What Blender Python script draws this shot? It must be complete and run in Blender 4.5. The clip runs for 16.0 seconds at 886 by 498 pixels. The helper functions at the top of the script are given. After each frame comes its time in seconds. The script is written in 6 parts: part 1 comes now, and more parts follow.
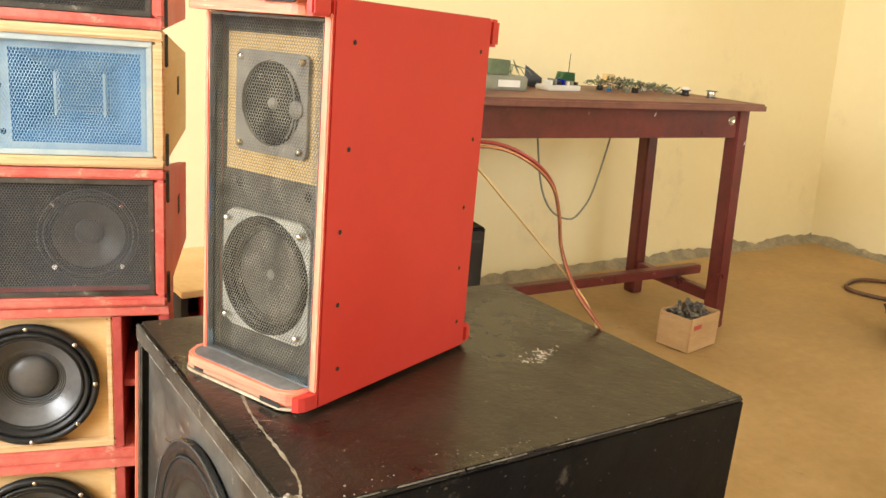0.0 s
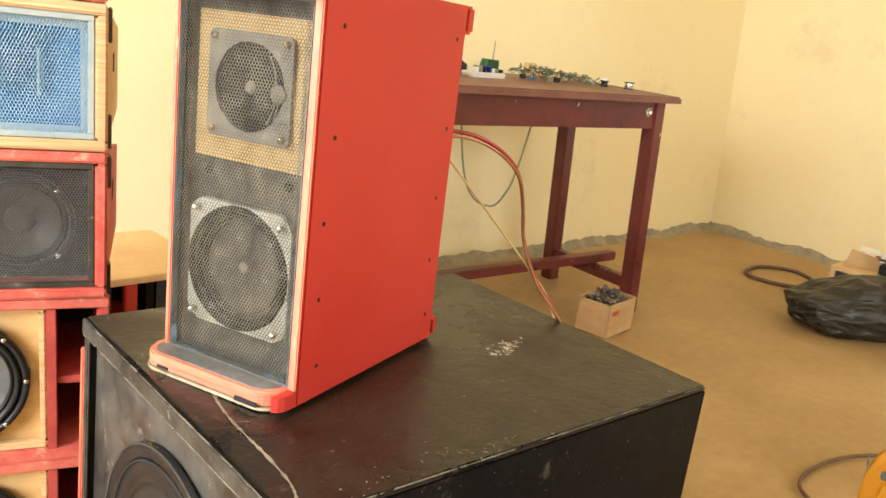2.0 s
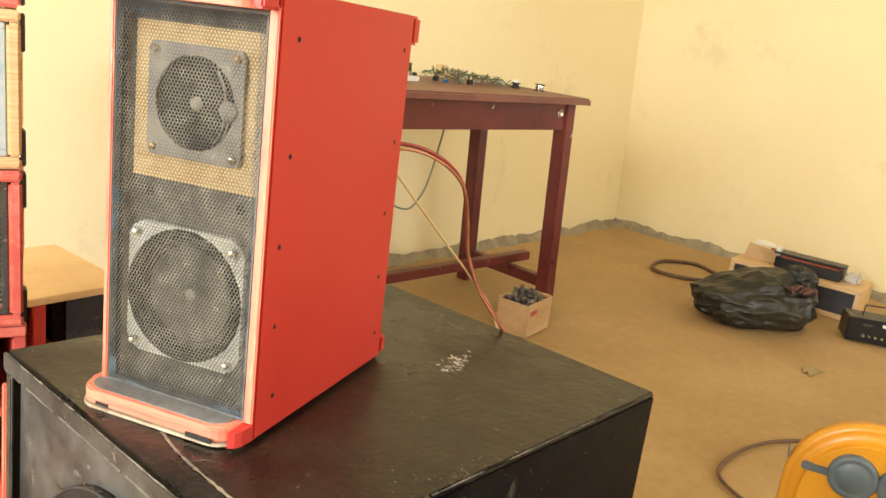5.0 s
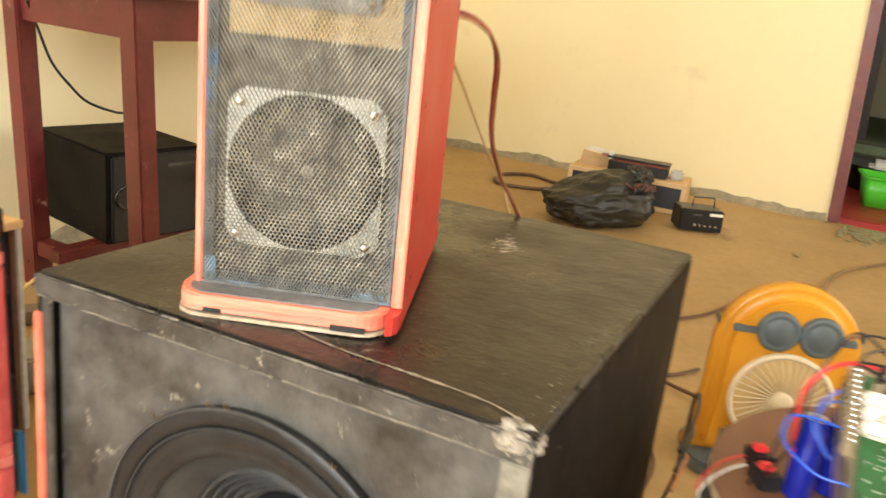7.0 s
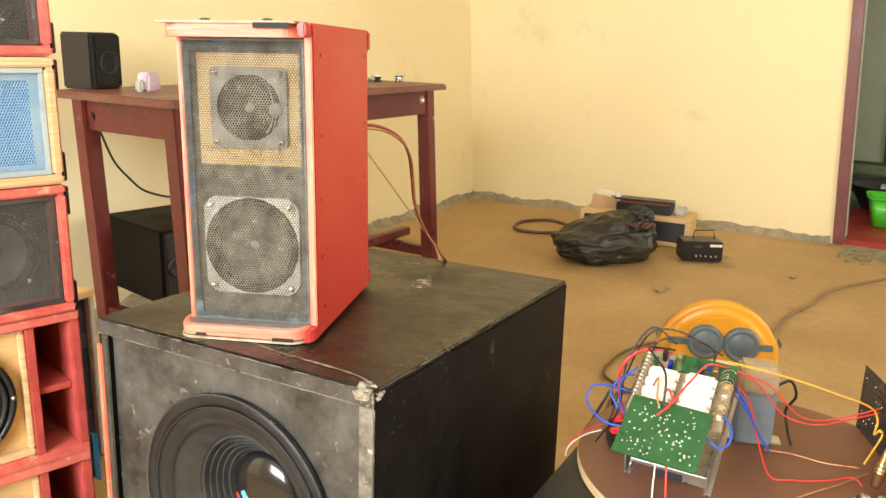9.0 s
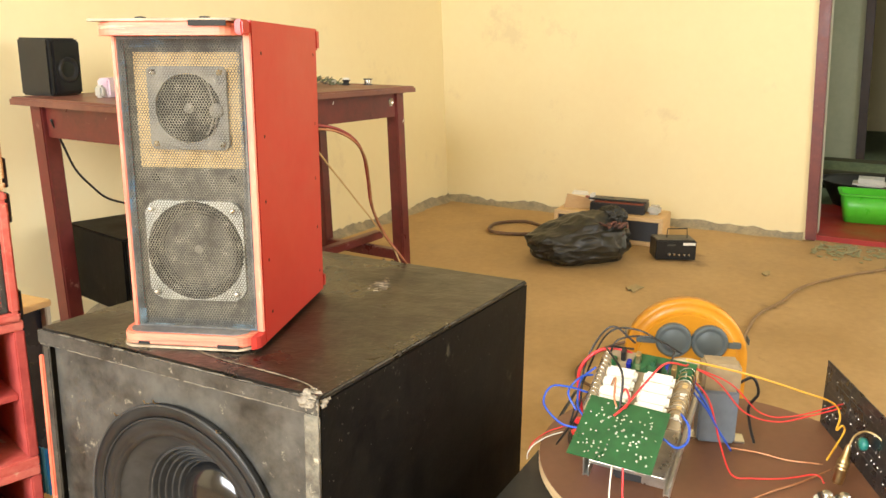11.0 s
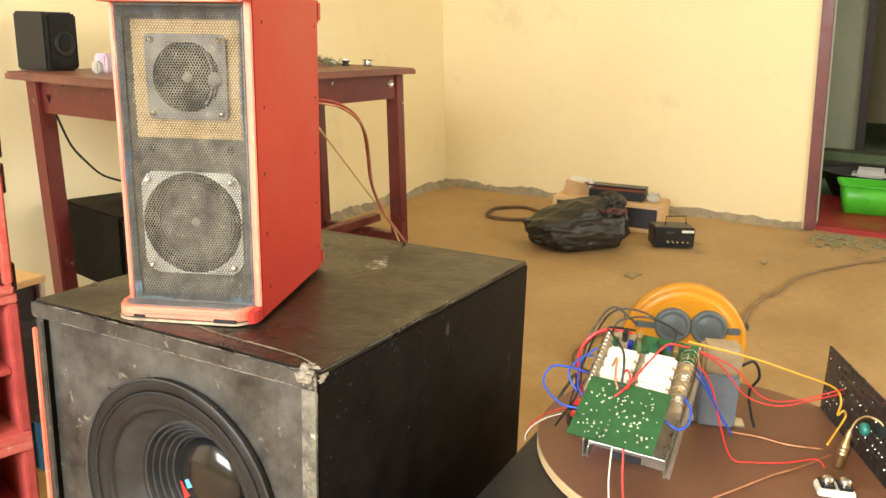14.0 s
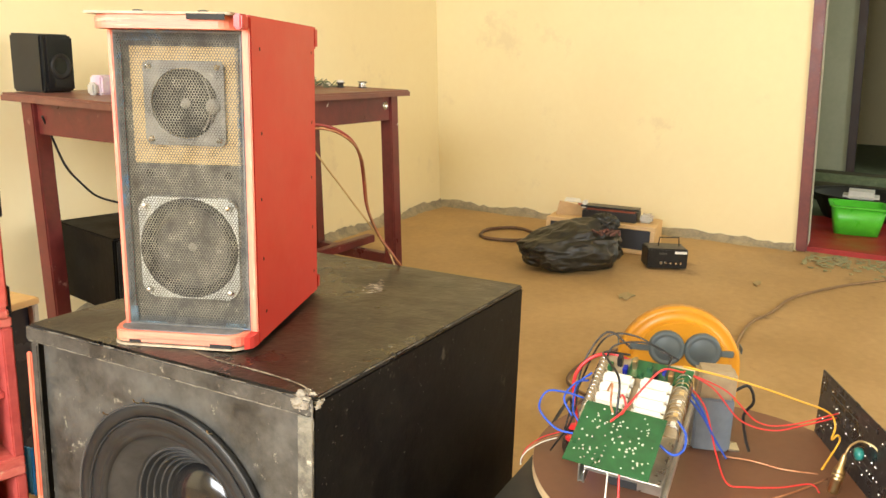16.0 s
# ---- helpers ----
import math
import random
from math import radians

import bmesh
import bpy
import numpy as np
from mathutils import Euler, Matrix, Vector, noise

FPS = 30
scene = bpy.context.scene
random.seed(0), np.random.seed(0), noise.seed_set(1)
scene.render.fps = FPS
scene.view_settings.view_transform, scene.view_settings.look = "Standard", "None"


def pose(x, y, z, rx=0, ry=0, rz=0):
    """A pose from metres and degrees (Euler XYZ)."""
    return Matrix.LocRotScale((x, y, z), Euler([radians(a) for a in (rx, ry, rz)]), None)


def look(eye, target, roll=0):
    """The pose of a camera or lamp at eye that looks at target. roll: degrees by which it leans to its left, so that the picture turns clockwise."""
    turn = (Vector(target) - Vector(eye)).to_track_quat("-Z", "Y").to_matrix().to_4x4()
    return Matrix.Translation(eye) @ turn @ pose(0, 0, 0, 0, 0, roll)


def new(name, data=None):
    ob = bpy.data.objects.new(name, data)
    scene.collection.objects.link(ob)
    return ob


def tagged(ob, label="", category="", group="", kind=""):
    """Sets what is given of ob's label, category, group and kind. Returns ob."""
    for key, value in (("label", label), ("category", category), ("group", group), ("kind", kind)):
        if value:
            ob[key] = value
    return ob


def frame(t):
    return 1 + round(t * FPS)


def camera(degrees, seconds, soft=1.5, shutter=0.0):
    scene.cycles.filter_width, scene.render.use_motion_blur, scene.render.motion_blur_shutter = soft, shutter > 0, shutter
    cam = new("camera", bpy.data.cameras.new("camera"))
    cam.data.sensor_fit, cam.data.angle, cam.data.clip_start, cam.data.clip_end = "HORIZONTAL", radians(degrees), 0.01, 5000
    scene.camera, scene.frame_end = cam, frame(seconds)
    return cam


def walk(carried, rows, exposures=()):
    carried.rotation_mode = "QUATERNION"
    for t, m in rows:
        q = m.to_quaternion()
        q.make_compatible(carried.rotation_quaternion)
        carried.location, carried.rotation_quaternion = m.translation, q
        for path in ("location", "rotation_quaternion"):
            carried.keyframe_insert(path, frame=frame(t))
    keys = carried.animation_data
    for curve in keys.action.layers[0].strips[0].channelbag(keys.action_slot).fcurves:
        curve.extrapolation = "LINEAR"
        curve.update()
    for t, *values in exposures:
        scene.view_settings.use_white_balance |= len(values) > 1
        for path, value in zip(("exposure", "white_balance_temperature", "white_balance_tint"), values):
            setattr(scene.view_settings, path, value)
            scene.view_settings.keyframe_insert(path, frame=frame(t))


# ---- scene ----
cam = camera(57.1, 16.0, shutter=0.5)
PATH = [
    (0, (0.302, 0.69, 0.954), (1.416, 2.264, 0.422), 4.8),
    (0.5, (0.3, 0.695, 0.953), (1.428, 2.257, 0.416), 5.1),
    (1, (0.287, 0.708, 0.95), (1.446, 2.242, 0.398), 5.6),
    (1.5, (0.269, 0.728, 0.95), (1.508, 2.195, 0.389), 6.4),
    (2, (0.252, 0.754, 0.949), (1.557, 2.169, 0.404), 7.1),
    (2.5, (0.237, 0.781, 0.948), (1.607, 2.129, 0.394), 7.5),
    (3, (0.215, 0.788, 0.963), (1.643, 2.092, 0.452), 7.6),
    (3.5, (0.207, 0.763, 0.969), (1.66, 2.045, 0.474), 6.6),
    (4, (0.209, 0.758, 0.965), (1.665, 2.035, 0.465), 6.9),
    (4.2, (0.209, 0.756, 0.963), (1.669, 2.028, 0.462), 7.0),
    (6.4, (0.286, 1.092, 0.85), (1.846, 2.227, 0.321), 8.4),
    (6.5, (0.279, 1.116, 0.804), (1.881, 2.199, 0.292), 7.7),
    (6.7, (0.248, 1.134, 0.783), (1.93, 2.068, 0.237), 10.1),
    (7, (0.101, 1.058, 0.847), (1.839, 1.842, 0.243), 6.8),
    (7.3, (-0.041, 0.962, 0.9), (1.666, 1.784, 0.259), 9.5),
    (7.5, (-0.084, 0.912, 0.919), (1.627, 1.766, 0.333), 8.4),
    (7.7, (-0.116, 0.849, 0.942), (1.625, 1.675, 0.407), 7.8),
    (8, (-0.149, 0.781, 0.955), (1.572, 1.666, 0.449), 4.1),
    (10.3, (-0.088, 0.718, 0.951), (1.596, 1.675, 0.454), 0.8),
    (10.5, (-0.088, 0.716, 0.95), (1.611, 1.652, 0.462), 1.1),
    (11, (-0.087, 0.708, 0.946), (1.625, 1.619, 0.456), 0.8),
    (11.5, (-0.087, 0.708, 0.944), (1.63, 1.609, 0.453), 1.0),
    (12, (-0.086, 0.709, 0.944), (1.631, 1.61, 0.454), 1.0),
    (12.5, (-0.086, 0.708, 0.941), (1.634, 1.603, 0.452), 1.3),
    (13, (-0.084, 0.711, 0.933), (1.632, 1.599, 0.418), 1.6),
    (13.5, (-0.082, 0.72, 0.932), (1.624, 1.625, 0.413), 1.7),
    (14, (-0.079, 0.718, 0.93), (1.63, 1.617, 0.409), 1.7),
    (14.5, (-0.077, 0.721, 0.93), (1.636, 1.611, 0.408), 1.8),
    (15, (-0.081, 0.723, 0.934), (1.639, 1.614, 0.437), 1.9),
    (15.5, (-0.082, 0.721, 0.937), (1.641, 1.613, 0.451), 1.9),
    (16, (-0.083, 0.72, 0.938), (1.644, 1.611, 0.463), 1.9),
]
walk(cam, [(t, look(eye, target, roll)) for t, eye, target, roll in PATH])

# ---- world, sun, window light and added fill lamps ----
world = bpy.data.worlds.new("sky")
scene.world = world
world.use_nodes = True
wn = world.node_tree.nodes
sky = wn.new("ShaderNodeTexSky")
sky.sky_type, sky.sun_disc = "NISHITA", False
sky.sun_elevation, sky.sun_rotation = radians(48), radians(250)
world.node_tree.links.new(sky.outputs[0], wn["Background"].inputs[0])
wn["Background"].inputs[1].default_value = 0.10
sun = new("sun", bpy.data.lights.new("sun", "SUN"))
sun.data.energy, sun.data.angle, sun.data.color = 2.5, radians(0.6), (1, 0.94, 0.85)
sun.matrix_world = look((0, 0, 6), (-1.2, -3.2, 1.0))
scene.view_settings.exposure = 0.0


def opening_lamp(name, x, y, z, w, h, target, power, color=(1.0, 0.97, 0.93)):
    """Area lamp in a wall opening: sky light from the west, added fill elsewhere."""
    lamp = new(name, bpy.data.lights.new(name, "AREA"))
    lamp.data.shape, lamp.data.size, lamp.data.size_y = "RECTANGLE", w, h
    lamp.data.energy, lamp.data.color = power, color
    lamp.matrix_world = look((x, y, z), target)
    return lamp


opening_lamp("window_light_west", -2.0, 1.25, 1.55, 1.7, 1.25, (0.0, 1.25, 1.3), 192, (0.97, 0.985, 1.0))
# made-up fill lamp that brightens the faces turned to -y
opening_lamp("window_light_south", 1.9, -1.9, 1.6, 1.9, 1.25, (1.9, 0.0, 1.3), 65, (0.97, 0.985, 1.0))
# added lamp, no known source, to brighten the room beyond the door
opening_lamp("window_light_hall", 6.2, -1.75, 1.6, 1.0, 1.0, (6.2, 0.0, 1.2), 38, (0.95, 1.0, 0.92))


# ---- materials ----
def mat(name, c1, c2=None, rough=0.6, metal=0.0, scale=6.0, fine=60.0, bump=0.15, spread=(0.35, 0.65), coat=0.0, spots=None, spot_at=0.72, spot_scale=9.0, spec=0.5, stretch=(1, 1, 1), rvar=0.12):
    """A procedural surface: two-scale mottling between c1 and c2, worn spots, varied gloss, fine relief."""
    m = bpy.data.materials.new(name)
    m.use_nodes = True
    t = m.node_tree
    N, L = t.nodes, t.links
    b = N["Principled BSDF"]
    c2 = c2 or tuple(v * 0.75 for v in c1)
    co = N.new("ShaderNodeTexCoord")
    mp = N.new("ShaderNodeMapping")
    mp.inputs["Scale"].default_value = stretch
    L.new(co.outputs["Object"], mp.inputs[0])
    n1, n2 = N.new("ShaderNodeTexNoise"), N.new("ShaderNodeTexNoise")
    for n, sc, det in ((n1, scale, 6), (n2, fine, 4)):
        n.inputs["Scale"].default_value, n.inputs["Detail"].default_value, n.inputs["Roughness"].default_value = sc, det, 0.65
        L.new(mp.outputs[0], n.inputs["Vector"])
    add = N.new("ShaderNodeMath")
    add.operation = "MULTIPLY_ADD"
    add.inputs[1].default_value = 0.35
    L.new(n2.outputs[0], add.inputs[0])
    L.new(n1.outputs[0], add.inputs[2])
    sub = N.new("ShaderNodeMath")
    sub.operation = "SUBTRACT"
    sub.inputs[1].default_value = 0.175
    L.new(add.outputs[0], sub.inputs[0])
    ramp = N.new("ShaderNodeValToRGB")
    ramp.color_ramp.elements[0].position, ramp.color_ramp.elements[1].position = spread
    ramp.color_ramp.elements[0].color, ramp.color_ramp.elements[1].color = (*c2, 1), (*c1, 1)
    L.new(sub.outputs[0], ramp.inputs[0])
    out = ramp.outputs[0]
    if spots:
        n3 = N.new("ShaderNodeTexNoise")
        n3.inputs["Scale"].default_value, n3.inputs["Detail"].default_value, n3.inputs["Roughness"].default_value = spot_scale, 9, 0.72
        L.new(mp.outputs[0], n3.inputs["Vector"])
        r3 = N.new("ShaderNodeValToRGB")
        r3.color_ramp.elements[0].position, r3.color_ramp.elements[1].position = spot_at - 0.04, spot_at + 0.04
        L.new(n3.outputs[0], r3.inputs[0])
        mix = N.new("ShaderNodeMix")
        mix.data_type = "RGBA"
        L.new(r3.outputs[0], mix.inputs["Factor"])
        L.new(out, mix.inputs["A"])
        mix.inputs["B"].default_value = (*spots, 1)
        out = mix.outputs["Result"]
    L.new(out, b.inputs["Base Color"])
    mr = N.new("ShaderNodeMapRange")
    mr.inputs["To Min"].default_value, mr.inputs["To Max"].default_value = max(rough - rvar, 0.03), min(rough + rvar, 1)
    mr.inputs["From Min"].default_value, mr.inputs["From Max"].default_value = 0.3, 0.7
    L.new(n1.outputs[0], mr.inputs["Value"])
    L.new(mr.outputs["Result"], b.inputs["Roughness"])
    b.inputs["Metallic"].default_value, b.inputs["Coat Weight"].default_value = metal, coat
    b.inputs["Specular IOR Level"].default_value = spec
    if bump:
        bp = N.new("ShaderNodeBump")
        bp.inputs["Strength"].default_value, bp.inputs["Distance"].default_value = bump, 0.004
        L.new(add.outputs[0], bp.inputs["Height"])
        L.new(bp.outputs[0], b.inputs["Normal"])
    return m


WALL = mat("wall_paint", (0.87, 0.76, 0.465), (0.83, 0.70, 0.405), 0.62, scale=1.6, fine=24, bump=0.10, spread=(0.25, 0.75), spots=(0.78, 0.66, 0.40), spot_at=0.64, spot_scale=2.2)
WALL_HALL = mat("hall_paint", (0.50, 0.50, 0.38), (0.42, 0.43, 0.32), 0.7, scale=1.5, fine=20)
CEIL = mat("ceiling_paint", (0.78, 0.74, 0.62), (0.72, 0.68, 0.55), 0.8, scale=1.2)
FLOOR = mat("sandy_cement", (0.47, 0.31, 0.135), (0.355, 0.222, 0.086), 0.72, scale=1.7, fine=30, bump=0.35, spots=(0.27, 0.165, 0.07), spot_at=0.655, spot_scale=2.3, rvar=0.16)
CEMENT = mat("bare_cement", (0.40, 0.33, 0.21), (0.22, 0.19, 0.13), 0.9, scale=14, fine=90, bump=0.8)
RED = mat("red_paint", (0.56, 0.043, 0.029), (0.49, 0.033, 0.023), 0.42, scale=4, fine=45, bump=0.10, spread=(0.2, 0.8))
RED_EDGE = mat("brushed_red_edge", (0.73, 0.225, 0.13), (0.65, 0.12, 0.07), 0.5, scale=30, fine=160, bump=0.25, spread=(0.25, 0.75), spots=(0.76, 0.46, 0.30), spot_at=0.65, spot_scale=55)
RED_OLD = mat("worn_red_paint", (0.50, 0.085, 0.068), (0.36, 0.048, 0.042), 0.6, scale=18, fine=90, bump=0.7, spots=(0.55, 0.30, 0.22), spot_at=0.68, spot_scale=26)
RED_PINK = mat("thin_red_wash", (0.66, 0.19, 0.14), (0.54, 0.085, 0.065), 0.6, scale=16, fine=110, bump=0.6, spots=(0.66, 0.40, 0.26), spot_at=0.63, spot_scale=32)
PLY = mat("raw_plywood", (0.74, 0.51, 0.25), (0.61, 0.39, 0.165), 0.62, scale=5, fine=70, bump=0.15, stretch=(1, 1, 5))
PLY_EDGE = mat("plywood_edge", (0.74, 0.54, 0.30), (0.55, 0.35, 0.16), 0.65, scale=8, fine=80, bump=0.3, stretch=(1, 1, 30))
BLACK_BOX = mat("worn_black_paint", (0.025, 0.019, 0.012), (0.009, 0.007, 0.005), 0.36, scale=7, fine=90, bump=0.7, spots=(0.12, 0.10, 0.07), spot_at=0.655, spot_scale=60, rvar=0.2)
# darker copy of the cabinet black, with the sides' shade in its colour
SHADED_BLACK = mat("matt_shaded_black", (0.0105, 0.009, 0.0066), (0.0026, 0.002, 0.0018), 0.6, scale=7, fine=50, bump=0.4, spread=(0.36, 0.64), spots=(0.06, 0.052, 0.038), spot_at=0.665, spot_scale=24, spec=0.16)
BAFFLE = mat("dusty_grey_baffle", (0.092, 0.088, 0.076), (0.018, 0.017, 0.0145), 0.44, scale=6.5, fine=60, bump=0.4, spread=(0.34, 0.66), spots=(0.27, 0.25, 0.19), spot_at=0.655, spot_scale=55)
EDGE_PALE = mat("rubbed_olive_edge", (0.20, 0.185, 0.14), (0.055, 0.05, 0.04), 0.6, scale=26, fine=140, bump=0.6, spots=(0.42, 0.39, 0.30), spot_at=0.62, spot_scale=48)
LEDGE = mat("scraped_grey_ledge", (0.22, 0.21, 0.20), (0.11, 0.105, 0.10), 0.55, scale=18, fine=120, bump=0.35, spots=(0.42, 0.40, 0.37), spot_at=0.66, spot_scale=60)
BRUSHED = mat("red_wash_on_pale_wood", (0.74, 0.27, 0.165), (0.64, 0.125, 0.075), 0.5, scale=26, fine=120, bump=0.25, spread=(0.3, 0.66), spots=(0.76, 0.41, 0.27), spot_at=0.63, spot_scale=30, stretch=(4, 4, 0.4))
RED_PLY = mat("layered_red_plywood", (0.75, 0.29, 0.175), (0.65, 0.125, 0.075), 0.5, scale=7, fine=60, bump=0.25, spread=(0.3, 0.66), spots=(0.77, 0.44, 0.29), spot_at=0.65, spot_scale=9, stretch=(1, 1, 22))
UNDER_PLY = mat("grubby_bare_ply", (0.50, 0.40, 0.27), (0.28, 0.21, 0.13), 0.65, scale=22, fine=90, bump=0.3)
SCUFF = mat("scuffed_black_edge", (0.075, 0.068, 0.055), (0.018, 0.016, 0.013), 0.5, scale=14, fine=120, bump=0.6, spots=(0.38, 0.35, 0.27), spot_at=0.63, spot_scale=34)
CHIP = mat("bare_chipped_wood", (0.40, 0.355, 0.275), (0.15, 0.125, 0.09), 0.8, scale=60, fine=200, bump=0.8)
RUBBER = mat("black_rubber", (0.021, 0.0215, 0.021), (0.011, 0.011, 0.011), 0.40, scale=12, fine=90, bump=0.12, spec=0.3, spots=(0.07, 0.066, 0.055), spot_at=0.70, spot_scale=45)
CONE = mat("paper_cone", (0.055, 0.056, 0.055), (0.026, 0.027, 0.027), 0.40, scale=10, fine=120, bump=0.12)
CONE_GREY = mat("dusty_cone", (0.062, 0.059, 0.052), (0.03, 0.029, 0.026), 0.5, scale=12, fine=150, bump=0.15)
CONE_MID = mat("sheened_grey_cone", (0.125, 0.124, 0.122), (0.075, 0.075, 0.074), 0.36, scale=10, fine=120, bump=0.15)
CAP_GLOSS = mat("glossy_cap", (0.012, 0.012, 0.013), (0.010, 0.010, 0.010), 0.19, scale=4, bump=0.0, rvar=0.03, coat=0.3)
DUSTY_CAP = mat("dusty_cap", (0.25, 0.24, 0.21), (0.15, 0.143, 0.125), 0.5, scale=30, fine=150, bump=0.15)
SILVER = mat("white_steel_frame", (0.66, 0.67, 0.61), (0.46, 0.48, 0.44), 0.4, metal=0.15, scale=20, bump=0.1, spots=(0.3, 0.3, 0.25), spot_at=0.7, spot_scale=40)
GREY_BAFFLE = mat("grey_felt_baffle", (0.115, 0.107, 0.092), (0.07, 0.066, 0.057), 0.8, scale=14, fine=140, bump=0.4)
TWEETER = mat("grey_plastic", (0.30, 0.285, 0.25), (0.24, 0.228, 0.20), 0.5, scale=8, bump=0.1)
TAN = mat("tan_panel", (0.72, 0.52, 0.24), (0.62, 0.43, 0.18), 0.6, scale=8, fine=90, bump=0.12)
MESH = mat("grey_wire_mesh", (0.25, 0.233, 0.18), (0.09, 0.085, 0.068), 0.42, metal=0.3, scale=30, bump=0.0, spots=(0.5, 0.47, 0.38), spot_at=0.66, spot_scale=60)
MESH_DARK = mat("black_wire_mesh", (0.095, 0.085, 0.068), (0.05, 0.046, 0.038), 0.45, metal=0.4, scale=30, bump=0.0, spots=(0.2, 0.17, 0.12), spot_at=0.66, spot_scale=50)
MESH_BLUE = mat("pale_blue_mesh", (0.33, 0.52, 0.66), (0.18, 0.36, 0.55), 0.45, metal=0.2, scale=22, bump=0.0)
BLUE_FELT = mat("blue_grey_felt", (0.17, 0.165, 0.145), (0.085, 0.084, 0.078), 0.7, scale=30, fine=150, bump=0.5, spots=(0.10, 0.19, 0.28), spot_at=0.60, spot_scale=22)
BLUE_TRACE = mat("faded_blue_paint", (0.16, 0.23, 0.27), (0.10, 0.12, 0.12), 0.6, scale=60, fine=200, bump=0.2, spread=(0.42, 0.58))
BLUE_HORN = mat("deep_blue_horn", (0.035, 0.16, 0.36), (0.025, 0.10, 0.25), 0.4, scale=5, bump=0.05)
BLUE_PLATE = mat("pale_blue_plate", (0.45, 0.52, 0.50), (0.32, 0.42, 0.46), 0.5, scale=12, bump=0.1)
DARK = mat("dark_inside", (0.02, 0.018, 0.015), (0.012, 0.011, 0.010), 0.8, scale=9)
TABLE = mat("oxblood_table_paint", (0.155, 0.026, 0.022), (0.095, 0.017, 0.015), 0.36, scale=9, fine=60, bump=0.15, spots=(0.30, 0.16, 0.12), spot_at=0.675, spot_scale=24, rvar=0.1)
TABLE_TOP = mat("dusty_table_top", (0.22, 0.09, 0.062), (0.14, 0.05, 0.038), 0.45, scale=7, fine=50, bump=0.15)
JAMB = mat("red_door_frame", (0.20, 0.055, 0.045), (0.13, 0.033, 0.03), 0.45, scale=6, fine=50, bump=0.2, spots=(0.42, 0.24, 0.16), spot_at=0.66, spot_scale=7)
JAMB_DARK = mat("dark_door_frame", (0.07, 0.045, 0.04), (0.05, 0.03, 0.03), 0.5, scale=6)
STEEL = mat("bright_steel", (0.72, 0.70, 0.64), (0.5, 0.48, 0.43), 0.28, metal=1.0, scale=40, bump=0.05)
BRASS = mat("brass", (0.56, 0.43, 0.24), (0.40, 0.29, 0.14), 0.38, metal=1.0, scale=40, bump=0.05)
COPPER = mat("copper_wire", (0.55, 0.27, 0.14), (0.4, 0.17, 0.08), 0.4, metal=0.6, scale=60, bump=0.1)
BLACK_PLASTIC = mat("black_plastic", (0.018, 0.018, 0.018), (0.012, 0.012, 0.012), 0.38, scale=10, bump=0.08)
BAG = mat("black_bag_plastic", (0.026, 0.024, 0.016), (0.012, 0.011, 0.008), 0.40, scale=14, fine=60, bump=0.4, rvar=0.1)
CARDBOARD = mat("cardboard", (0.55, 0.36, 0.18), (0.44, 0.27, 0.12), 0.75, scale=6, fine=60, bump=0.15, stretch=(1, 1, 3))
GREEN_PCB = mat("green_circuit_board", (0.018, 0.105, 0.032), (0.012, 0.07, 0.022), 0.35, scale=28, fine=120, bump=0.1, coat=0.2)
SOLDER = mat("solder", (0.82, 0.82, 0.78), (0.6, 0.6, 0.55), 0.3, metal=0.8, scale=60)
CERAMIC = mat("white_ceramic", (0.80, 0.76, 0.66), (0.70, 0.66, 0.55), 0.6, scale=30, bump=0.1)
BLUE_CAN = mat("blue_capacitor_sleeve", (0.008, 0.018, 0.30), (0.006, 0.012, 0.20), 0.22, scale=10, bump=0.0, coat=0.4)
BLUE_WIRE = mat("blue_wire", (0.02, 0.09, 0.55), (0.02, 0.07, 0.4), 0.4, bump=0.0)
RED_WIRE = mat("red_wire", (0.72, 0.045, 0.04), (0.6, 0.03, 0.03), 0.4, bump=0.0)
YELLOW_WIRE = mat("yellow_wire", (0.78, 0.42, 0.04), (0.68, 0.34, 0.03), 0.4, bump=0.0)
BLACK_WIRE = mat("black_wire", (0.016, 0.015, 0.014), (0.012, 0.011, 0.010), 0.4, bump=0.0)
BROWN_WIRE = mat("brown_cable", (0.16, 0.085, 0.045), (0.10, 0.05, 0.03), 0.5, scale=40, bump=0.0)
ALU = mat("aluminium_heatsink", (0.70, 0.68, 0.62), (0.55, 0.53, 0.48), 0.35, metal=0.9, scale=30, bump=0.05)
TRAFO = mat("grey_blue_transformer", (0.20, 0.24, 0.29), (0.15, 0.18, 0.22), 0.5, scale=14, bump=0.1)
TRAFO_TOP = mat("transformer_tape", (0.42, 0.33, 0.20), (0.30, 0.22, 0.13), 0.6, scale=20, bump=0.15)
BOARD_TOP = mat("brown_laminate", (0.185, 0.083, 0.043), (0.145, 0.062, 0.031), 0.45, scale=5, fine=60, bump=0.08, spots=(0.27, 0.15, 0.09), spot_at=0.72, spot_scale=20)
YELLOW = mat("orange_yellow_plastic", (0.66, 0.295, 0.018), (0.60, 0.255, 0.014), 0.42, scale=4, bump=0.03)
GREY_PLASTIC = mat("slate_grey_plastic", (0.10, 0.125, 0.13), (0.08, 0.10, 0.105), 0.45, scale=6, bump=0.05)
CREAM = mat("cream_plastic", (0.78, 0.66, 0.45), (0.66, 0.54, 0.35), 0.5, scale=6, bump=0.05)
GREEN_BASKET = mat("lime_green_plastic", (0.10, 0.62, 0.035), (0.08, 0.52, 0.03), 0.35, scale=5, bump=0.03)
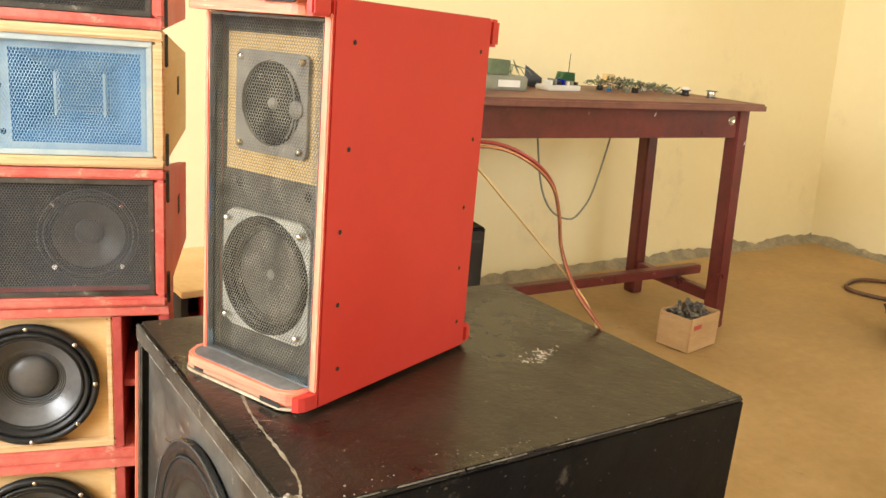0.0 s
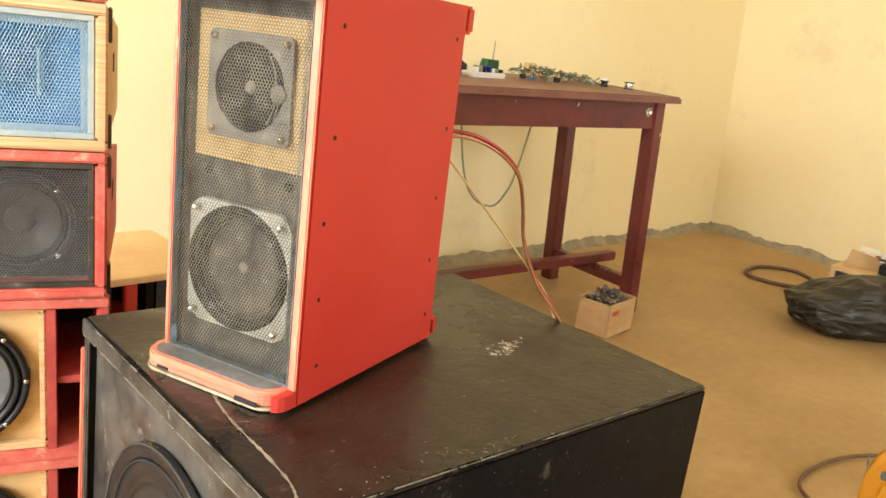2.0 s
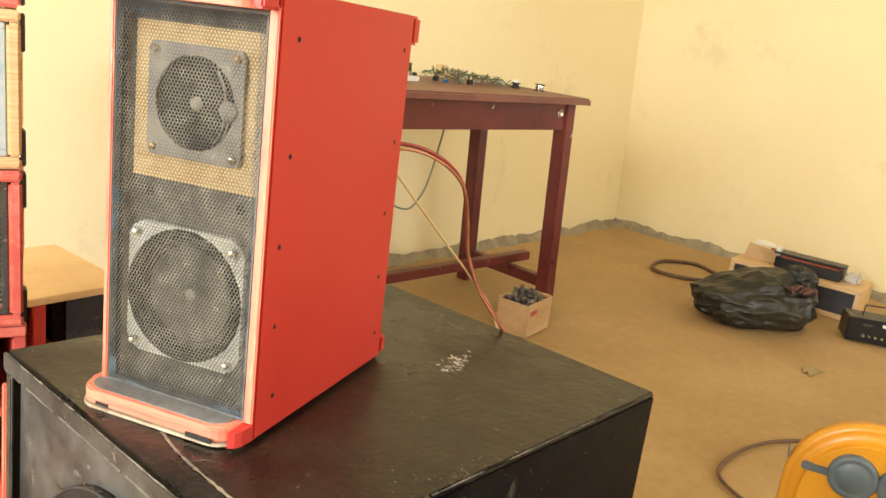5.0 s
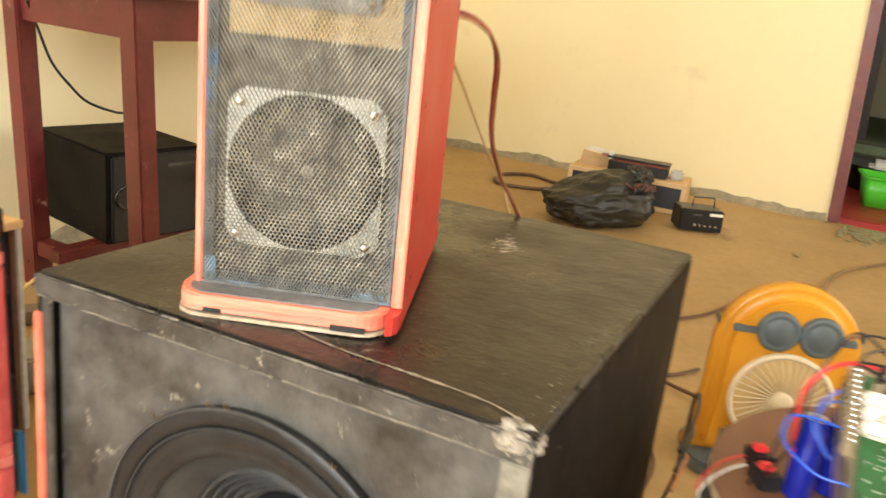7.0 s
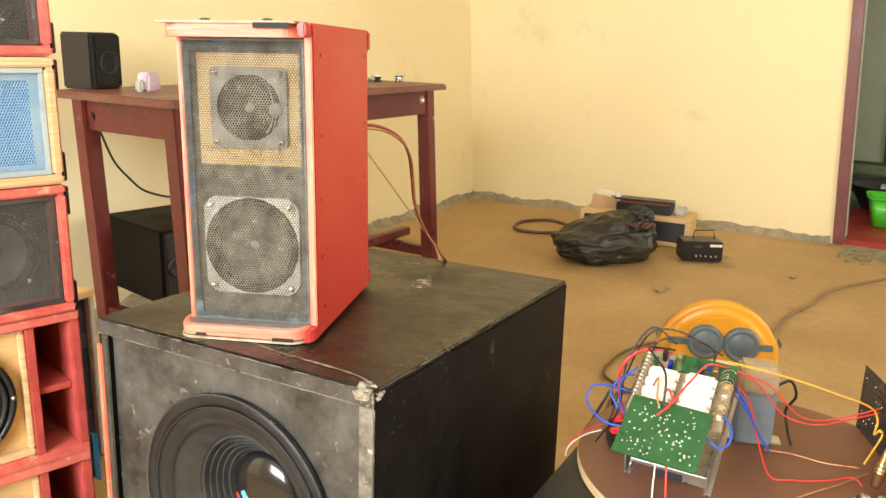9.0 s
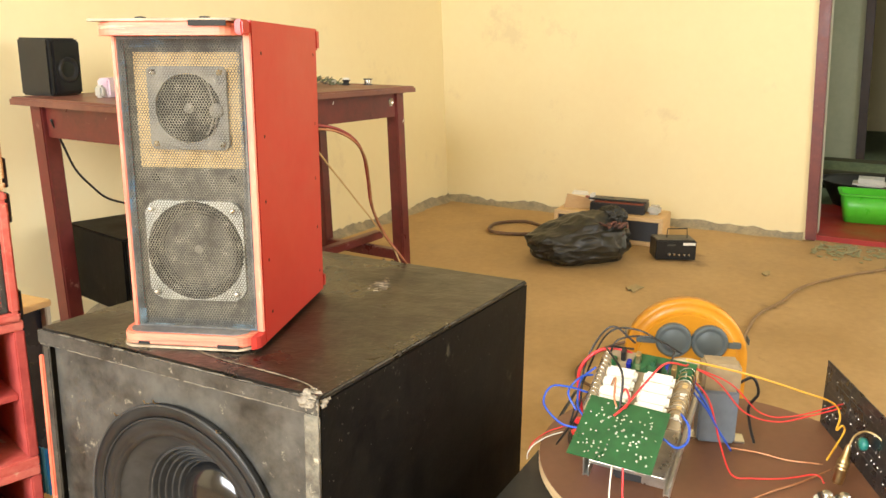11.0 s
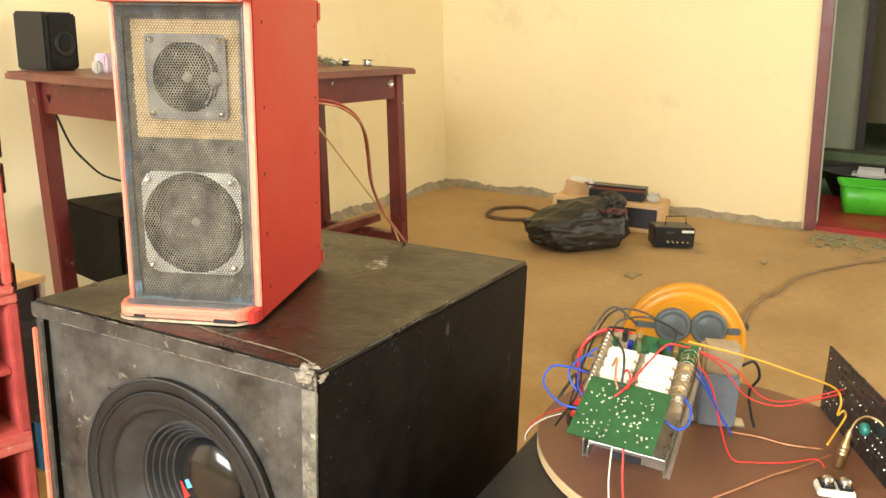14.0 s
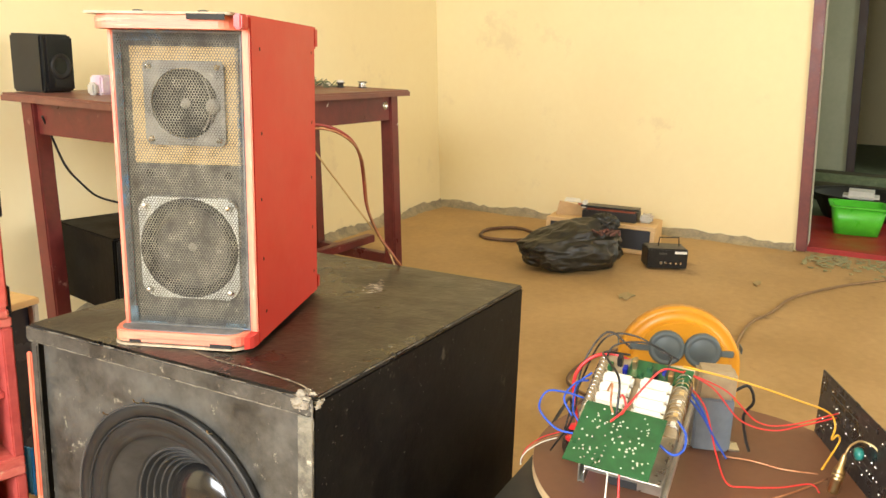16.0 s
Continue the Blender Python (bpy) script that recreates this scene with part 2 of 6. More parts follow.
RED_FLOOR = mat("red_floor_paint", (0.36, 0.022, 0.018), (0.26, 0.018, 0.016), 0.45, scale=4, bump=0.15)
OLIVE = mat("faded_green_mat", (0.16, 0.20, 0.11), (0.10, 0.13, 0.07), 0.8, scale=16, fine=70, bump=0.5, spots=(0.34, 0.36, 0.26), spot_at=0.66, spot_scale=16)
OLIVE_DARK = mat("dark_rolled_mat", (0.075, 0.07, 0.035), (0.045, 0.042, 0.022), 0.8, scale=16, bump=0.4)
TEAL_STAIN = mat("green_paint_stain", (0.30, 0.25, 0.12), (0.38, 0.27, 0.13), 0.75, scale=12, fine=70, bump=0.3)
CONCRETE = mat("grey_block", (0.40, 0.36, 0.28), (0.30, 0.27, 0.2), 0.9, scale=20, fine=120, bump=0.7)
WHITE = mat("white_card", (0.78, 0.76, 0.70), (0.70, 0.68, 0.62), 0.6, scale=10, bump=0.05)
LILAC = mat("lilac_packet", (0.60, 0.42, 0.55), (0.70, 0.60, 0.62), 0.35, scale=30, bump=0.2)
CLEAR = mat("cloudy_plastic_wrap", (0.55, 0.53, 0.48), (0.45, 0.43, 0.38), 0.2, scale=30, bump=0.6)
BLUE_TAPE = mat("blue_card", (0.03, 0.22, 0.50), (0.025, 0.17, 0.40), 0.4, scale=20, bump=0.05)
GREY_GREEN = mat("grey_green_case", (0.27, 0.27, 0.19), (0.20, 0.20, 0.14), 0.5, scale=12, bump=0.1)
ORANGE_CARD = mat("orange_print", (0.45, 0.10, 0.04), (0.30, 0.07, 0.03), 0.5, scale=18, bump=0.1)
INK_RED = mat("red_print", (0.62, 0.03, 0.02), (0.55, 0.025, 0.02), 0.35, bump=0.0)
INK_BLUE = mat("light_blue_print", (0.10, 0.42, 0.72), (0.10, 0.36, 0.65), 0.35, bump=0.0)


# ---- mesh helpers ----
def part(name, bm, material, parent=None, label="", smooth=False):
    """Links a bmesh as one mesh object, under its thing if one is given."""
    me = bpy.data.meshes.new(name)
    bmesh.ops.recalc_face_normals(bm, faces=bm.faces)
    for f in bm.faces:
        f.smooth = smooth and len(f.verts) <= 4
    bm.to_mesh(me)
    bm.free()
    for m in material if isinstance(material, (list, tuple)) else [material]:
        me.materials.append(m)
    ob = new(name, me)
    if parent is not None:
        ob.parent = parent
    if label:
        ob["label"] = label
    return ob


def thing(name, m, label, category, group="", kind=""):
    ob = new(name)
    ob.matrix_world = m
    ob.empty_display_size = 0.05
    return tagged(ob, label, category, group, kind)


def block(x0, x1, y0, y1, z0, z1, bevel=0.0, seg=2, bm=None):
    bm2 = bmesh.new()
    bmesh.ops.create_cube(bm2, size=1, matrix=Matrix.Translation(((x0 + x1) / 2, (y0 + y1) / 2, (z0 + z1) / 2)) @ Matrix.Diagonal((abs(x1 - x0), abs(y1 - y0), abs(z1 - z0), 1)))
    if bevel:
        bmesh.ops.bevel(bm2, geom=bm2.edges[:], offset=bevel, segments=seg, affect="EDGES", clamp_overlap=True)
    return join(bm, bm2)


def join(bm, other):
    """Adds other to bm, and returns bm (or other alone)."""
    if bm is None:
        return other
    tmp = bpy.data.meshes.new("tmp")
    other.to_mesh(tmp)
    other.free()
    bm.from_mesh(tmp)
    bpy.data.meshes.remove(tmp)
    return bm


def lathe(profile, m=None, steps=40, bm=None, arc=360):
    """Turns (radius, height) pairs round z; closed at radius 0."""
    bm2 = bmesh.new()
    rings = []
    for r, z in profile:
        if r < 1e-6:
            rings.append([bm2.verts.new((0, 0, z))])
        else:
            rings.append([bm2.verts.new((r * math.cos(2 * math.pi * i / steps), r * math.sin(2 * math.pi * i / steps), z)) for i in range(steps)])
    for a, b in zip(rings, rings[1:]):
        for i in range(steps):
            j = (i + 1) % steps
            q = [a[i % len(a)], a[j % len(a)], b[j % len(b)], b[i % len(b)]]
            q = list(dict.fromkeys(q))
            if len(q) > 2:
                bm2.faces.new(q)
    if m is not None:
        bmesh.ops.transform(bm2, matrix=m, verts=bm2.verts)
    return join(bm, bm2)


def smooth_line(points, n=8):
    """A Catmull-Rom line through points."""
    p = [Vector(q) for q in points]
    if len(p) < 3:
        return p
    p = [p[0] * 2 - p[1]] + p + [p[-1] * 2 - p[-2]]
    out = []
    for a, b, c, d in zip(p, p[1:], p[2:], p[3:]):
        for i in range(n):
            t = i / n
            out.append(0.5 * (2 * b + (c - a) * t + (2 * a - 5 * b + 4 * c - d) * t * t + (3 * b - a - 3 * c + d) * t ** 3))
    return out + [p[-2]]


def tube(points, r, n=8, sides=7, bm=None, smooth=True):
    """A round wire along points."""
    line = smooth_line(points, n) if smooth else [Vector(q) for q in points]
    bm2 = bmesh.new()
    rings, up = [], Vector((0.13, 0.21, 0.97))
    for i, q in enumerate(line):
        d = (line[min(i + 1, len(line) - 1)] - line[max(i - 1, 0)]).normalized()
        u = d.cross(up)
        u = u.normalized() if u.length > 1e-4 else d.orthogonal().normalized()
        v = d.cross(u)
        up = u.cross(d)
        rings.append([bm2.verts.new(q + r * (math.cos(2 * math.pi * k / sides) * u + math.sin(2 * math.pi * k / sides) * v)) for k in range(sides)])
    for a, b in zip(rings, rings[1:]):
        for k in range(sides):
            bm2.faces.new((a[k], a[(k + 1) % sides], b[(k + 1) % sides], b[k]))
    bm2.faces.new(rings[0])
    bm2.faces.new(rings[-1][::-1])
    return join(bm, bm2)


def plate(outline, z0, z1, m=None, bevel=0.0, bm=None):
    """A flat plate with the given outline, from z0 to z1."""
    bm2 = bmesh.new()
    lo = [bm2.verts.new((x, y, z0)) for x, y in outline]
    hi = [bm2.verts.new((x, y, z1)) for x, y in outline]
    n = len(outline)
    bm2.faces.new(lo[::-1])
    top = bm2.faces.new(hi)
    for i in range(n):
        bm2.faces.new((lo[i], lo[(i + 1) % n], hi[(i + 1) % n], hi[i]))
    if bevel:
        bmesh.ops.bevel(bm2, geom=list(top.edges), offset=bevel, segments=2, affect="EDGES", clamp_overlap=True)
    if m is not None:
        bmesh.ops.transform(bm2, matrix=m, verts=bm2.verts)
    return join(bm, bm2)


def round_rect(x0, x1, y0, y1, r, n=5, corners=(1, 1, 1, 1)):
    pts = []
    for (cx, cy, a), on in zip(((x1 - r, y1 - r, 0), (x0 + r, y1 - r, 90), (x0 + r, y0 + r, 180), (x1 - r, y0 + r, 270)), corners):
        if on:
            pts += [(cx + r * math.cos(radians(a + 90 * i / n)), cy + r * math.sin(radians(a + 90 * i / n))) for i in range(n + 1)]
        else:
            pts.append((x1 if a in (0, 270) else x0, y1 if a in (0, 90) else y0))
    return pts


def ring_plate(outer, inner, z0, z1, m=None, bm=None):
    """A plate with a hole; both outlines have the same number of points."""
    bm2 = bmesh.new()
    n = len(outer)
    rows = [[bm2.verts.new((x, y, z)) for x, y in line] for line, z in ((outer, z0), (outer, z1), (inner, z1), (inner, z0))]
    for a, b in ((0, 1), (1, 2), (2, 3), (3, 0)):
        for i in range(n):
            j = (i + 1) % n
            bm2.faces.new((rows[a][i], rows[a][j], rows[b][j], rows[b][i]))
    if m is not None:
        bmesh.ops.transform(bm2, matrix=m, verts=bm2.verts)
    return join(bm, bm2)


def wire_mesh(w, h, pitch, bar, depth=0.0006, slant=1.0):
    """Expanded-metal mesh in the x-z plane: rows of small staggered hexagons, each strand a strip with a lip."""
    bm2 = bmesh.new()
    nx, nz = max(1, int(w / pitch)), max(1, int(h / (pitch * 0.86 * slant)))
    px, pz = w / nx, h / nz

    def strand(a, b):
        d = Vector((b[0] - a[0], 0, b[1] - a[1]))
        n = Vector((-d.z, 0, d.x)).normalized() * bar / 2
        A, B = Vector((a[0], 0, a[1])), Vector((b[0], 0, b[1]))
        v = [bm2.verts.new(q) for q in (A - n, B - n, B + n + Vector((0, depth, 0)), A + n + Vector((0, depth, 0)))]
        bm2.faces.new(v)

    for j in range(nz):
        z = j * pz
        s = px / 2 if j % 2 else 0
        for i in range(nx + 1):
            x = min(i * px + s, w)
            strand((x, z), (x, z + pz * 0.38))
            k, zz = z + pz * 0.38, z + pz
            if x - px / 2 >= -1e-6:
                strand((x, k), (x - px / 2, zz))
            if x + px / 2 <= w + 1e-6:
                strand((x, k), (x + px / 2, zz))
    return bm2


FACE = pose(0, 0, 0, 90, 0, 0)


def driver(parent, x, y, z, r, name="woofer", frame_mat=RUBBER, surround=RUBBER, cone=CONE, cap=CONE, depth=0.35, cap_r=0.3, rings=0, square=False, cap_gloss=False, screws=4, rim_label="", flat=1.0, ripple=0.0022, from_f=0.32):
    """A loudspeaker chassis that looks towards -y, its rim's plane at y."""
    m = Matrix.Translation((x, y, z)) @ FACE
    if square:
        a = r * 0.90
        out = []
        for k in range(48):
            ang = 2 * math.pi * k / 48
            c, s = math.cos(ang), math.sin(ang)
            q = min(a / max(abs(c), 1e-6), a / max(abs(s), 1e-6))
            q = min(q, r * 1.16)
            out.append((q * c, q * s))
        inn = [(r * 0.888 * math.cos(2 * math.pi * k / 48), r * 0.888 * math.sin(2 * math.pi * k / 48)) for k in range(48)]
        body = part(name, ring_plate(out, inn, -0.002, 0.004, m), frame_mat, parent, rim_label)
    else:
        body = part(name, lathe([(r, 0.0), (r, 0.003 + 0.003 * flat), (r * 0.985, 0.005 + 0.004 * flat), (r * 0.93, 0.005 + 0.005 * flat), (r * 0.90, 0.004 + 0.002 * flat), (r * 0.885, 0.0)], m, 56), frame_mat, parent, rim_label, True)
    k = 0.885 if not square else 0.893
    d = r * depth
    part("surround", lathe([(r * k, 0.003), (r * (k - 0.02), 0.003 + 0.004 * flat), (r * (k - 0.05), 0.003 + 0.0055 * flat), (r * (k - 0.08), 0.003 + 0.003 * flat), (r * (k - 0.10), 0.003 - 0.002 * flat), (r * (k - 0.115), 0.003 + 0.001 * flat), (r * (k - 0.14), 0.003 + 0.0015 * flat), (r * (k - 0.16), -0.001)], m, 56), surround, body, "", True)
    prof, r0, r1 = [], r * (k - 0.16), r * cap_r
    steps = rings * 10 if rings else 10
    for i in range(steps + 1):
        f = i / steps
        rr = r0 + (r1 - r0) * f
        zz = -0.001 - d * (f ** 0.85)
        if rings:
            g = max(0.0, min(1.0, (f - from_f) / 0.1))
            zz += g * ripple * math.sin(f * rings * 2 * math.pi)
        prof.append((rr, zz))
    part("cone", lathe(prof, m, 56), cone, body, "", True)
    zc = -0.001 - d
    hgt = r1 * (0.42 if not cap_gloss else 0.36)
    prof = [(r1 * math.cos(radians(90 * i / 8)), zc + hgt * math.sin(radians(90 * i / 8))) for i in range(8)] + [(0, zc + hgt)]
    part("dust_cap", lathe(prof, m, 40), cap, body, "", True)
    for i in range(screws):
        ang = radians(45 + 360 / screws * i)
        rr = r * (0.945 if not square else 1.06)
        part("screw", lathe([(0.0032, 0.0045), (0.0032, 0.008), (0.002, 0.0095), (0, 0.0095)], m @ Matrix.Translation((rr * math.cos(ang), rr * math.sin(ang), 0.002)), 10), STEEL, body, "", True)
    return body


# ---- the room ----
X0, X1, Y0, Y1, H = -2.05, 4.363, -1.95, 3.045, 2.75
TH = 0.16


WALL_LEAN = 0.056


def lean(ob, by=WALL_LEAN):
    """The house is out of plumb: uprights lean towards +y by this much a metre."""
    for v in ob.data.vertices:
        v.co.y += by * v.co.z
    return ob


def structure(name, bm, material, label, category):
    return tagged(lean(part(name, bm, material)), label, category, kind="structure")


def noisy_floor():
    bm2 = bmesh.new()
    bmesh.ops.create_grid(bm2, x_segments=90, y_segments=70, size=0.5, matrix=Matrix.Translation(((X0 + X1) / 2, (Y0 + Y1) / 2, 0)) @ Matrix.Diagonal((X1 - X0 + 0.3, Y1 - Y0 + 0.3, 1, 1)))
    for v in bm2.verts:
        v.co.z = 0.004 * noise.noise(v.co * 1.7) + 0.002 * noise.noise(v.co * 6) - 0.003
    return bm2


floor = structure("floor", noisy_floor(), FLOOR, "dusty sand-coloured cement floor with faint stains", "floor")
for p in floor.data.polygons:
    p.use_smooth = True
structure("ceiling", block(X0 - TH, X1 + TH, Y0 - TH, Y1 + TH, H, H + 0.1), CEIL, "plain pale ceiling", "ceiling")
structure("wall_north", block(X0 - TH, X1 + TH, Y1, Y1 + TH, -0.1, H), WALL, "cream yellow painted plaster wall behind the work table", "wall")
# east wall with the doorway
DY0, DY1, DH = 0.02, 0.930, 2.08
wall_e = block(X1, X1 + TH, DY1, Y1 + 0.001, -0.1, H)
wall_e = block(X1, X1 + TH, Y0 - TH, DY0, -0.1, H, bm=wall_e)
wall_e = block(X1, X1 + TH, DY0, DY1, DH, H, bm=wall_e)
structure("wall_east", wall_e, WALL, "bright yellow painted plaster wall with a doorway", "wall")
# west wall with its window
WY0, WY1, WZ0, WZ1 = 0.4, 2.1, 0.92, 2.18
wall_w = block(X0 - TH, X0, Y0 - TH, WY0, -0.1, H)
wall_w = block(X0 - TH, X0, WY1, Y1, -0.1, H, bm=wall_w)
wall_w = block(X0 - TH, X0, WY0, WY1, -0.1, WZ0, bm=wall_w)
wall_w = block(X0 - TH, X0, WY0, WY1, WZ1, H, bm=wall_w)
structure("wall_west", wall_w, WALL, "unseen yellow painted wall with an opening for its lamp", "wall")
# south wall, out of view; its opening is invented for the fill lamp
SX0, SX1 = 0.95, 2.85
wall_s = block(X0, SX0, Y0 - TH, Y0, -0.1, H)
wall_s = block(SX1, X1, Y0 - TH, Y0, -0.1, H, bm=wall_s)
wall_s = block(SX0, SX1, Y0 - TH, Y0, -0.1, WZ0, bm=wall_s)
wall_s = block(SX0, SX1, Y0 - TH, Y0, WZ1, H, bm=wall_s)
structure("wall_south", wall_s, WALL, "unseen yellow painted wall with an opening for its lamp", "wall")


def skirting(name, along, a, b, at, seed):
    """The ragged band of bare cement where plaster meets the floor."""
    rng = random.Random(seed)
    bm2 = bmesh.new()
    n = int((b - a) / 0.03)
    rows = []
    for i in range(n + 1):
        q = a + (b - a) * i / n
        h = 0.034 + 0.026 * noise.noise((q * 5, seed, 0)) + 0.012 * noise.noise((q * 21, seed, 3)) + rng.uniform(-0.005, 0.005)
        d = 0.022 + 0.014 * noise.noise((q * 6, seed, 7)) + rng.uniform(-0.003, 0.003)
        row = []
        for off, z in ((0.004, h), (0.006 + d * 0.3, h * 0.6), (d, h * 0.22), (d * 1.9, -0.004)):
            row.append(bm2.verts.new((q, at - off, z) if along == "x" else (at - off, q, z)))
        rows.append(row)
    for r, s in zip(rows, rows[1:]):
        for k in range(3):
            bm2.faces.new((r[k], s[k], s[k + 1], r[k + 1]))
    return structure(name, bm2, CEMENT, "ragged grey cement edge between wall and floor", "baseboard")


skirting("baseboard_north", "x", X0, X1, Y1, 1)
skirting("baseboard_east", "y", DY1 + 0.06, Y1, X1, 2)

# door frame
frame_d = thing("door_1", pose(X1, 0, 0), "worn dark red wooden door frame, open doorway", "door frame", kind="structure")
part("jamb", block(-0.018, 0.065, DY1 - 0.002, DY1 + 0.050, 0, DH + 0.05, 0.004), JAMB, frame_d)
part("reveal", block(0.0655, TH + 0.004, DY1 - 0.004, DY1 + 0.004, 0.023, DH, 0.001), WALL_HALL, frame_d, "grey-green plaster of the opening")
part("jamb", block(-0.018, TH + 0.01, DY0 - 0.052, DY0 + 0.002, 0, DH + 0.05, 0.004), JAMB, frame_d)
part("head", block(-0.018, TH + 0.01, DY0 + 0.003, DY1 - 0.003, DH, DH + 0.05, 0.004), JAMB, frame_d)

# the rooms seen through the doorway
HX = 7.6
structure("floor_2", block(X1 + 0.02, 5.35, -1.95, 3.0, -0.06, 0.022), RED_FLOOR, "red painted cement floor of the next room", "floor")
structure("floor_3", block(5.35, HX + 3.2, -1.95, 3.0, -0.06, 0.0215), OLIVE, "grey-green worn floor of the far room", "floor")
hall = block(X1 + TH, HX, 2.2, 2.3, -0.05, H)
structure("wall_hall_north", hall, WALL_HALL, "grey-green wall of the next room", "wall")
# unseen hall wall, with an opening made up for the hall fill lamp
hw0 = block(X1 + TH, 5.5, -1.95, -1.85, -0.05, H)
hw0 = block(6.9, HX + 3.2, -1.95, -1.85, -0.05, H, bm=hw0)
hw0 = block(5.5, 6.9, -1.95, -1.85, -0.05, 1.0, bm=hw0)
hw0 = block(5.5, 6.9, -1.95, -1.85, 2.2, H, bm=hw0)
structure("wall_hall_south", hw0, WALL_HALL, "unseen grey-green wall with an opening for the fill lamp", "wall")
hw = block(HX, HX + 0.14, 0.86, 2.3, -0.05, H)
hw = block(HX, HX + 0.14, -1.95, -0.1, -0.05, H, bm=hw)
hw = block(HX, HX + 0.14, -0.1, 0.86, 2.1, H, bm=hw)
structure("wall_hall_east", hw, WALL_HALL, "grey-green wall with a second doorway", "wall")
structure("wall_far", block(HX + 3.1, HX + 3.2, -1.95, 2.3, -0.05, H), WALL, "dull yellow wall of the far room", "wall")
structure("wall_far_north", block(HX + 0.14, HX + 3.1, 1.9, 2.0, -0.05, H), WALL, "dull yellow side wall of the far room", "wall")
structure("ceiling_2", block(X1 + TH, HX + 3.2, -1.95, 2.3, H, H + 0.1), CEIL, "plain ceiling of the next room", "ceiling")
frame_2 = thing("door_2", pose(HX, 0, 0), "dark wooden frame of the second doorway", "door frame", kind="structure")
part("jamb", block(-0.02, 0.16, 0.80, 0.865, 0.02, 2.14, 0.004), JAMB_DARK, frame_2)
part("jamb", block(-0.02, 0.16, -0.105, -0.05, 0.02, 2.14, 0.004), JAMB_DARK, frame_2)
part("head", block(-0.02, 0.16, -0.05, 0.80, 2.085, 2.14, 0.004), JAMB_DARK, frame_2)


for ob in frame_d.children[:] + frame_2.children[:]:
    lean(ob)


# ---- black subwoofer with the red speaker on it ----
SUB = pose(0.517, 1.387, 0.002, -1.3, -0.65, -90.3)
SW, SD, SH = 0.440, 0.538, 0.592
sub = thing("subwoofer", SUB, "large scuffed black subwoofer cabinet with a dusty grey front", "subwoofer")
w2 = SW / 2
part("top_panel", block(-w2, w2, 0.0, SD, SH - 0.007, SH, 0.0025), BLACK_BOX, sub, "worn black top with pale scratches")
# sides, back and bottom take the black that has shade painted in
part("side_panel", block(w2 - 0.018, w2, 0.0, SD, 0, SH - 0.0071, 0.0005), SHADED_BLACK, sub)
part("side_panel", block(-w2, -w2 + 0.018, 0.0, SD, 0, SH - 0.0071, 0.0005), SHADED_BLACK, sub)
part("back_panel", block(-w2 + 0.0185, w2 - 0.0185, SD - 0.018, SD, 0.0, SH - 0.0185), SHADED_BLACK, sub)
part("bottom_panel", block(-w2 + 0.0185, w2 - 0.0185, 0.0, SD - 0.0185, 0.0, 0.018), SHADED_BLACK, sub)
SR, SZ = 0.151, 0.385
SX = 0.012
ex0, ex1, ez0, ez1 = -w2 + 0.019 - SX, w2 - 0.019 - SX, 0.019 - SZ, SH - 0.019 - SZ
angles = sorted([2 * math.pi * i / 60 for i in range(60)] + [math.atan2(z, x) % (2 * math.pi) for x in (ex0, ex1) for z in (ez0, ez1)])
sq, hole = [], []
for a in angles:
    c, q = math.cos(a), math.sin(a)
    reach = min((ex1 if c > 0 else ex0) / (c if abs(c) > 1e-6 else 1e-6), (ez1 if q > 0 else ez0) / (q if abs(q) > 1e-6 else 1e-6)) if abs(c) > 1e-6 and abs(q) > 1e-6 else (abs(ez1 if q > 0 else ez0) if abs(c) <= 1e-6 else abs(ex1 if c > 0 else ex0))
    sq.append((reach * c, reach * q))
    hole.append((SR * 0.9 * c, SR * 0.9 * q))
part("baffle", ring_plate(sq, hole, -0.024, -0.006, Matrix.Translation((SX, 0, SZ)) @ FACE), BAFFLE, sub, "dusty grey front baffle")
for x0, x1, z0, z1 in ((-w2, w2, SH - 0.02, SH - 0.001), (-w2 + 0.0085, -w2 + 0.02, 0.0, SH - 0.0205), (w2 - 0.02, w2, 0.0, SH - 0.0205)):
    part("edge_strip", block(x0, x1, -0.004, -0.0005, z0, z1, 0.0028 if z0 > 0.1 else 0.0015, 3), EDGE_PALE if x0 > 0 else SCUFF, sub, "chipped pale edge of the cabinet")
part("edge_paint", block(-w2 - 0.0005, -w2 + 0.008, -0.005, -0.0005, 0.0, SH - 0.035, 0.0015), RED_EDGE, sub, "orange-red painted edge of the side panel")
edge_rng = random.Random(3)
worn = None
for _ in range(230):
    side = edge_rng.random()
    ln = edge_rng.uniform(0.003, 0.022)
    if side < 0.5:
        x = edge_rng.uniform(-w2, w2 - ln)
        z = SH - (0.0012 if side < 0.18 else 0.0195)
        p, q = (x, -0.0036, z), (x + ln, -0.0036, z + edge_rng.uniform(-0.0006, 0.0006))
    elif side < 0.75:
        y = edge_rng.uniform(0, SD - ln)
        p, q = (w2 - 0.0005, y, SH - 0.0008), (w2 - 0.0005, y + ln, SH - 0.0008)
    else:
        z = edge_rng.uniform(0.1, SH - ln)
        p, q = (w2 - 0.0008, -0.004, z), (w2 - 0.0008, -0.004, z + ln)
    worn = tube([p, q], edge_rng.uniform(0.0003, 0.0009), 1, 5, worn, False)
part("worn_edge", worn, mat("rubbed_edge", (0.19, 0.17, 0.13), (0.07, 0.062, 0.05), 0.75, scale=60), sub, "pale rubbed places along the edges")["kind"] = "stuff"
crn = bmesh.new()
bmesh.ops.create_icosphere(crn, subdivisions=4, radius=1)
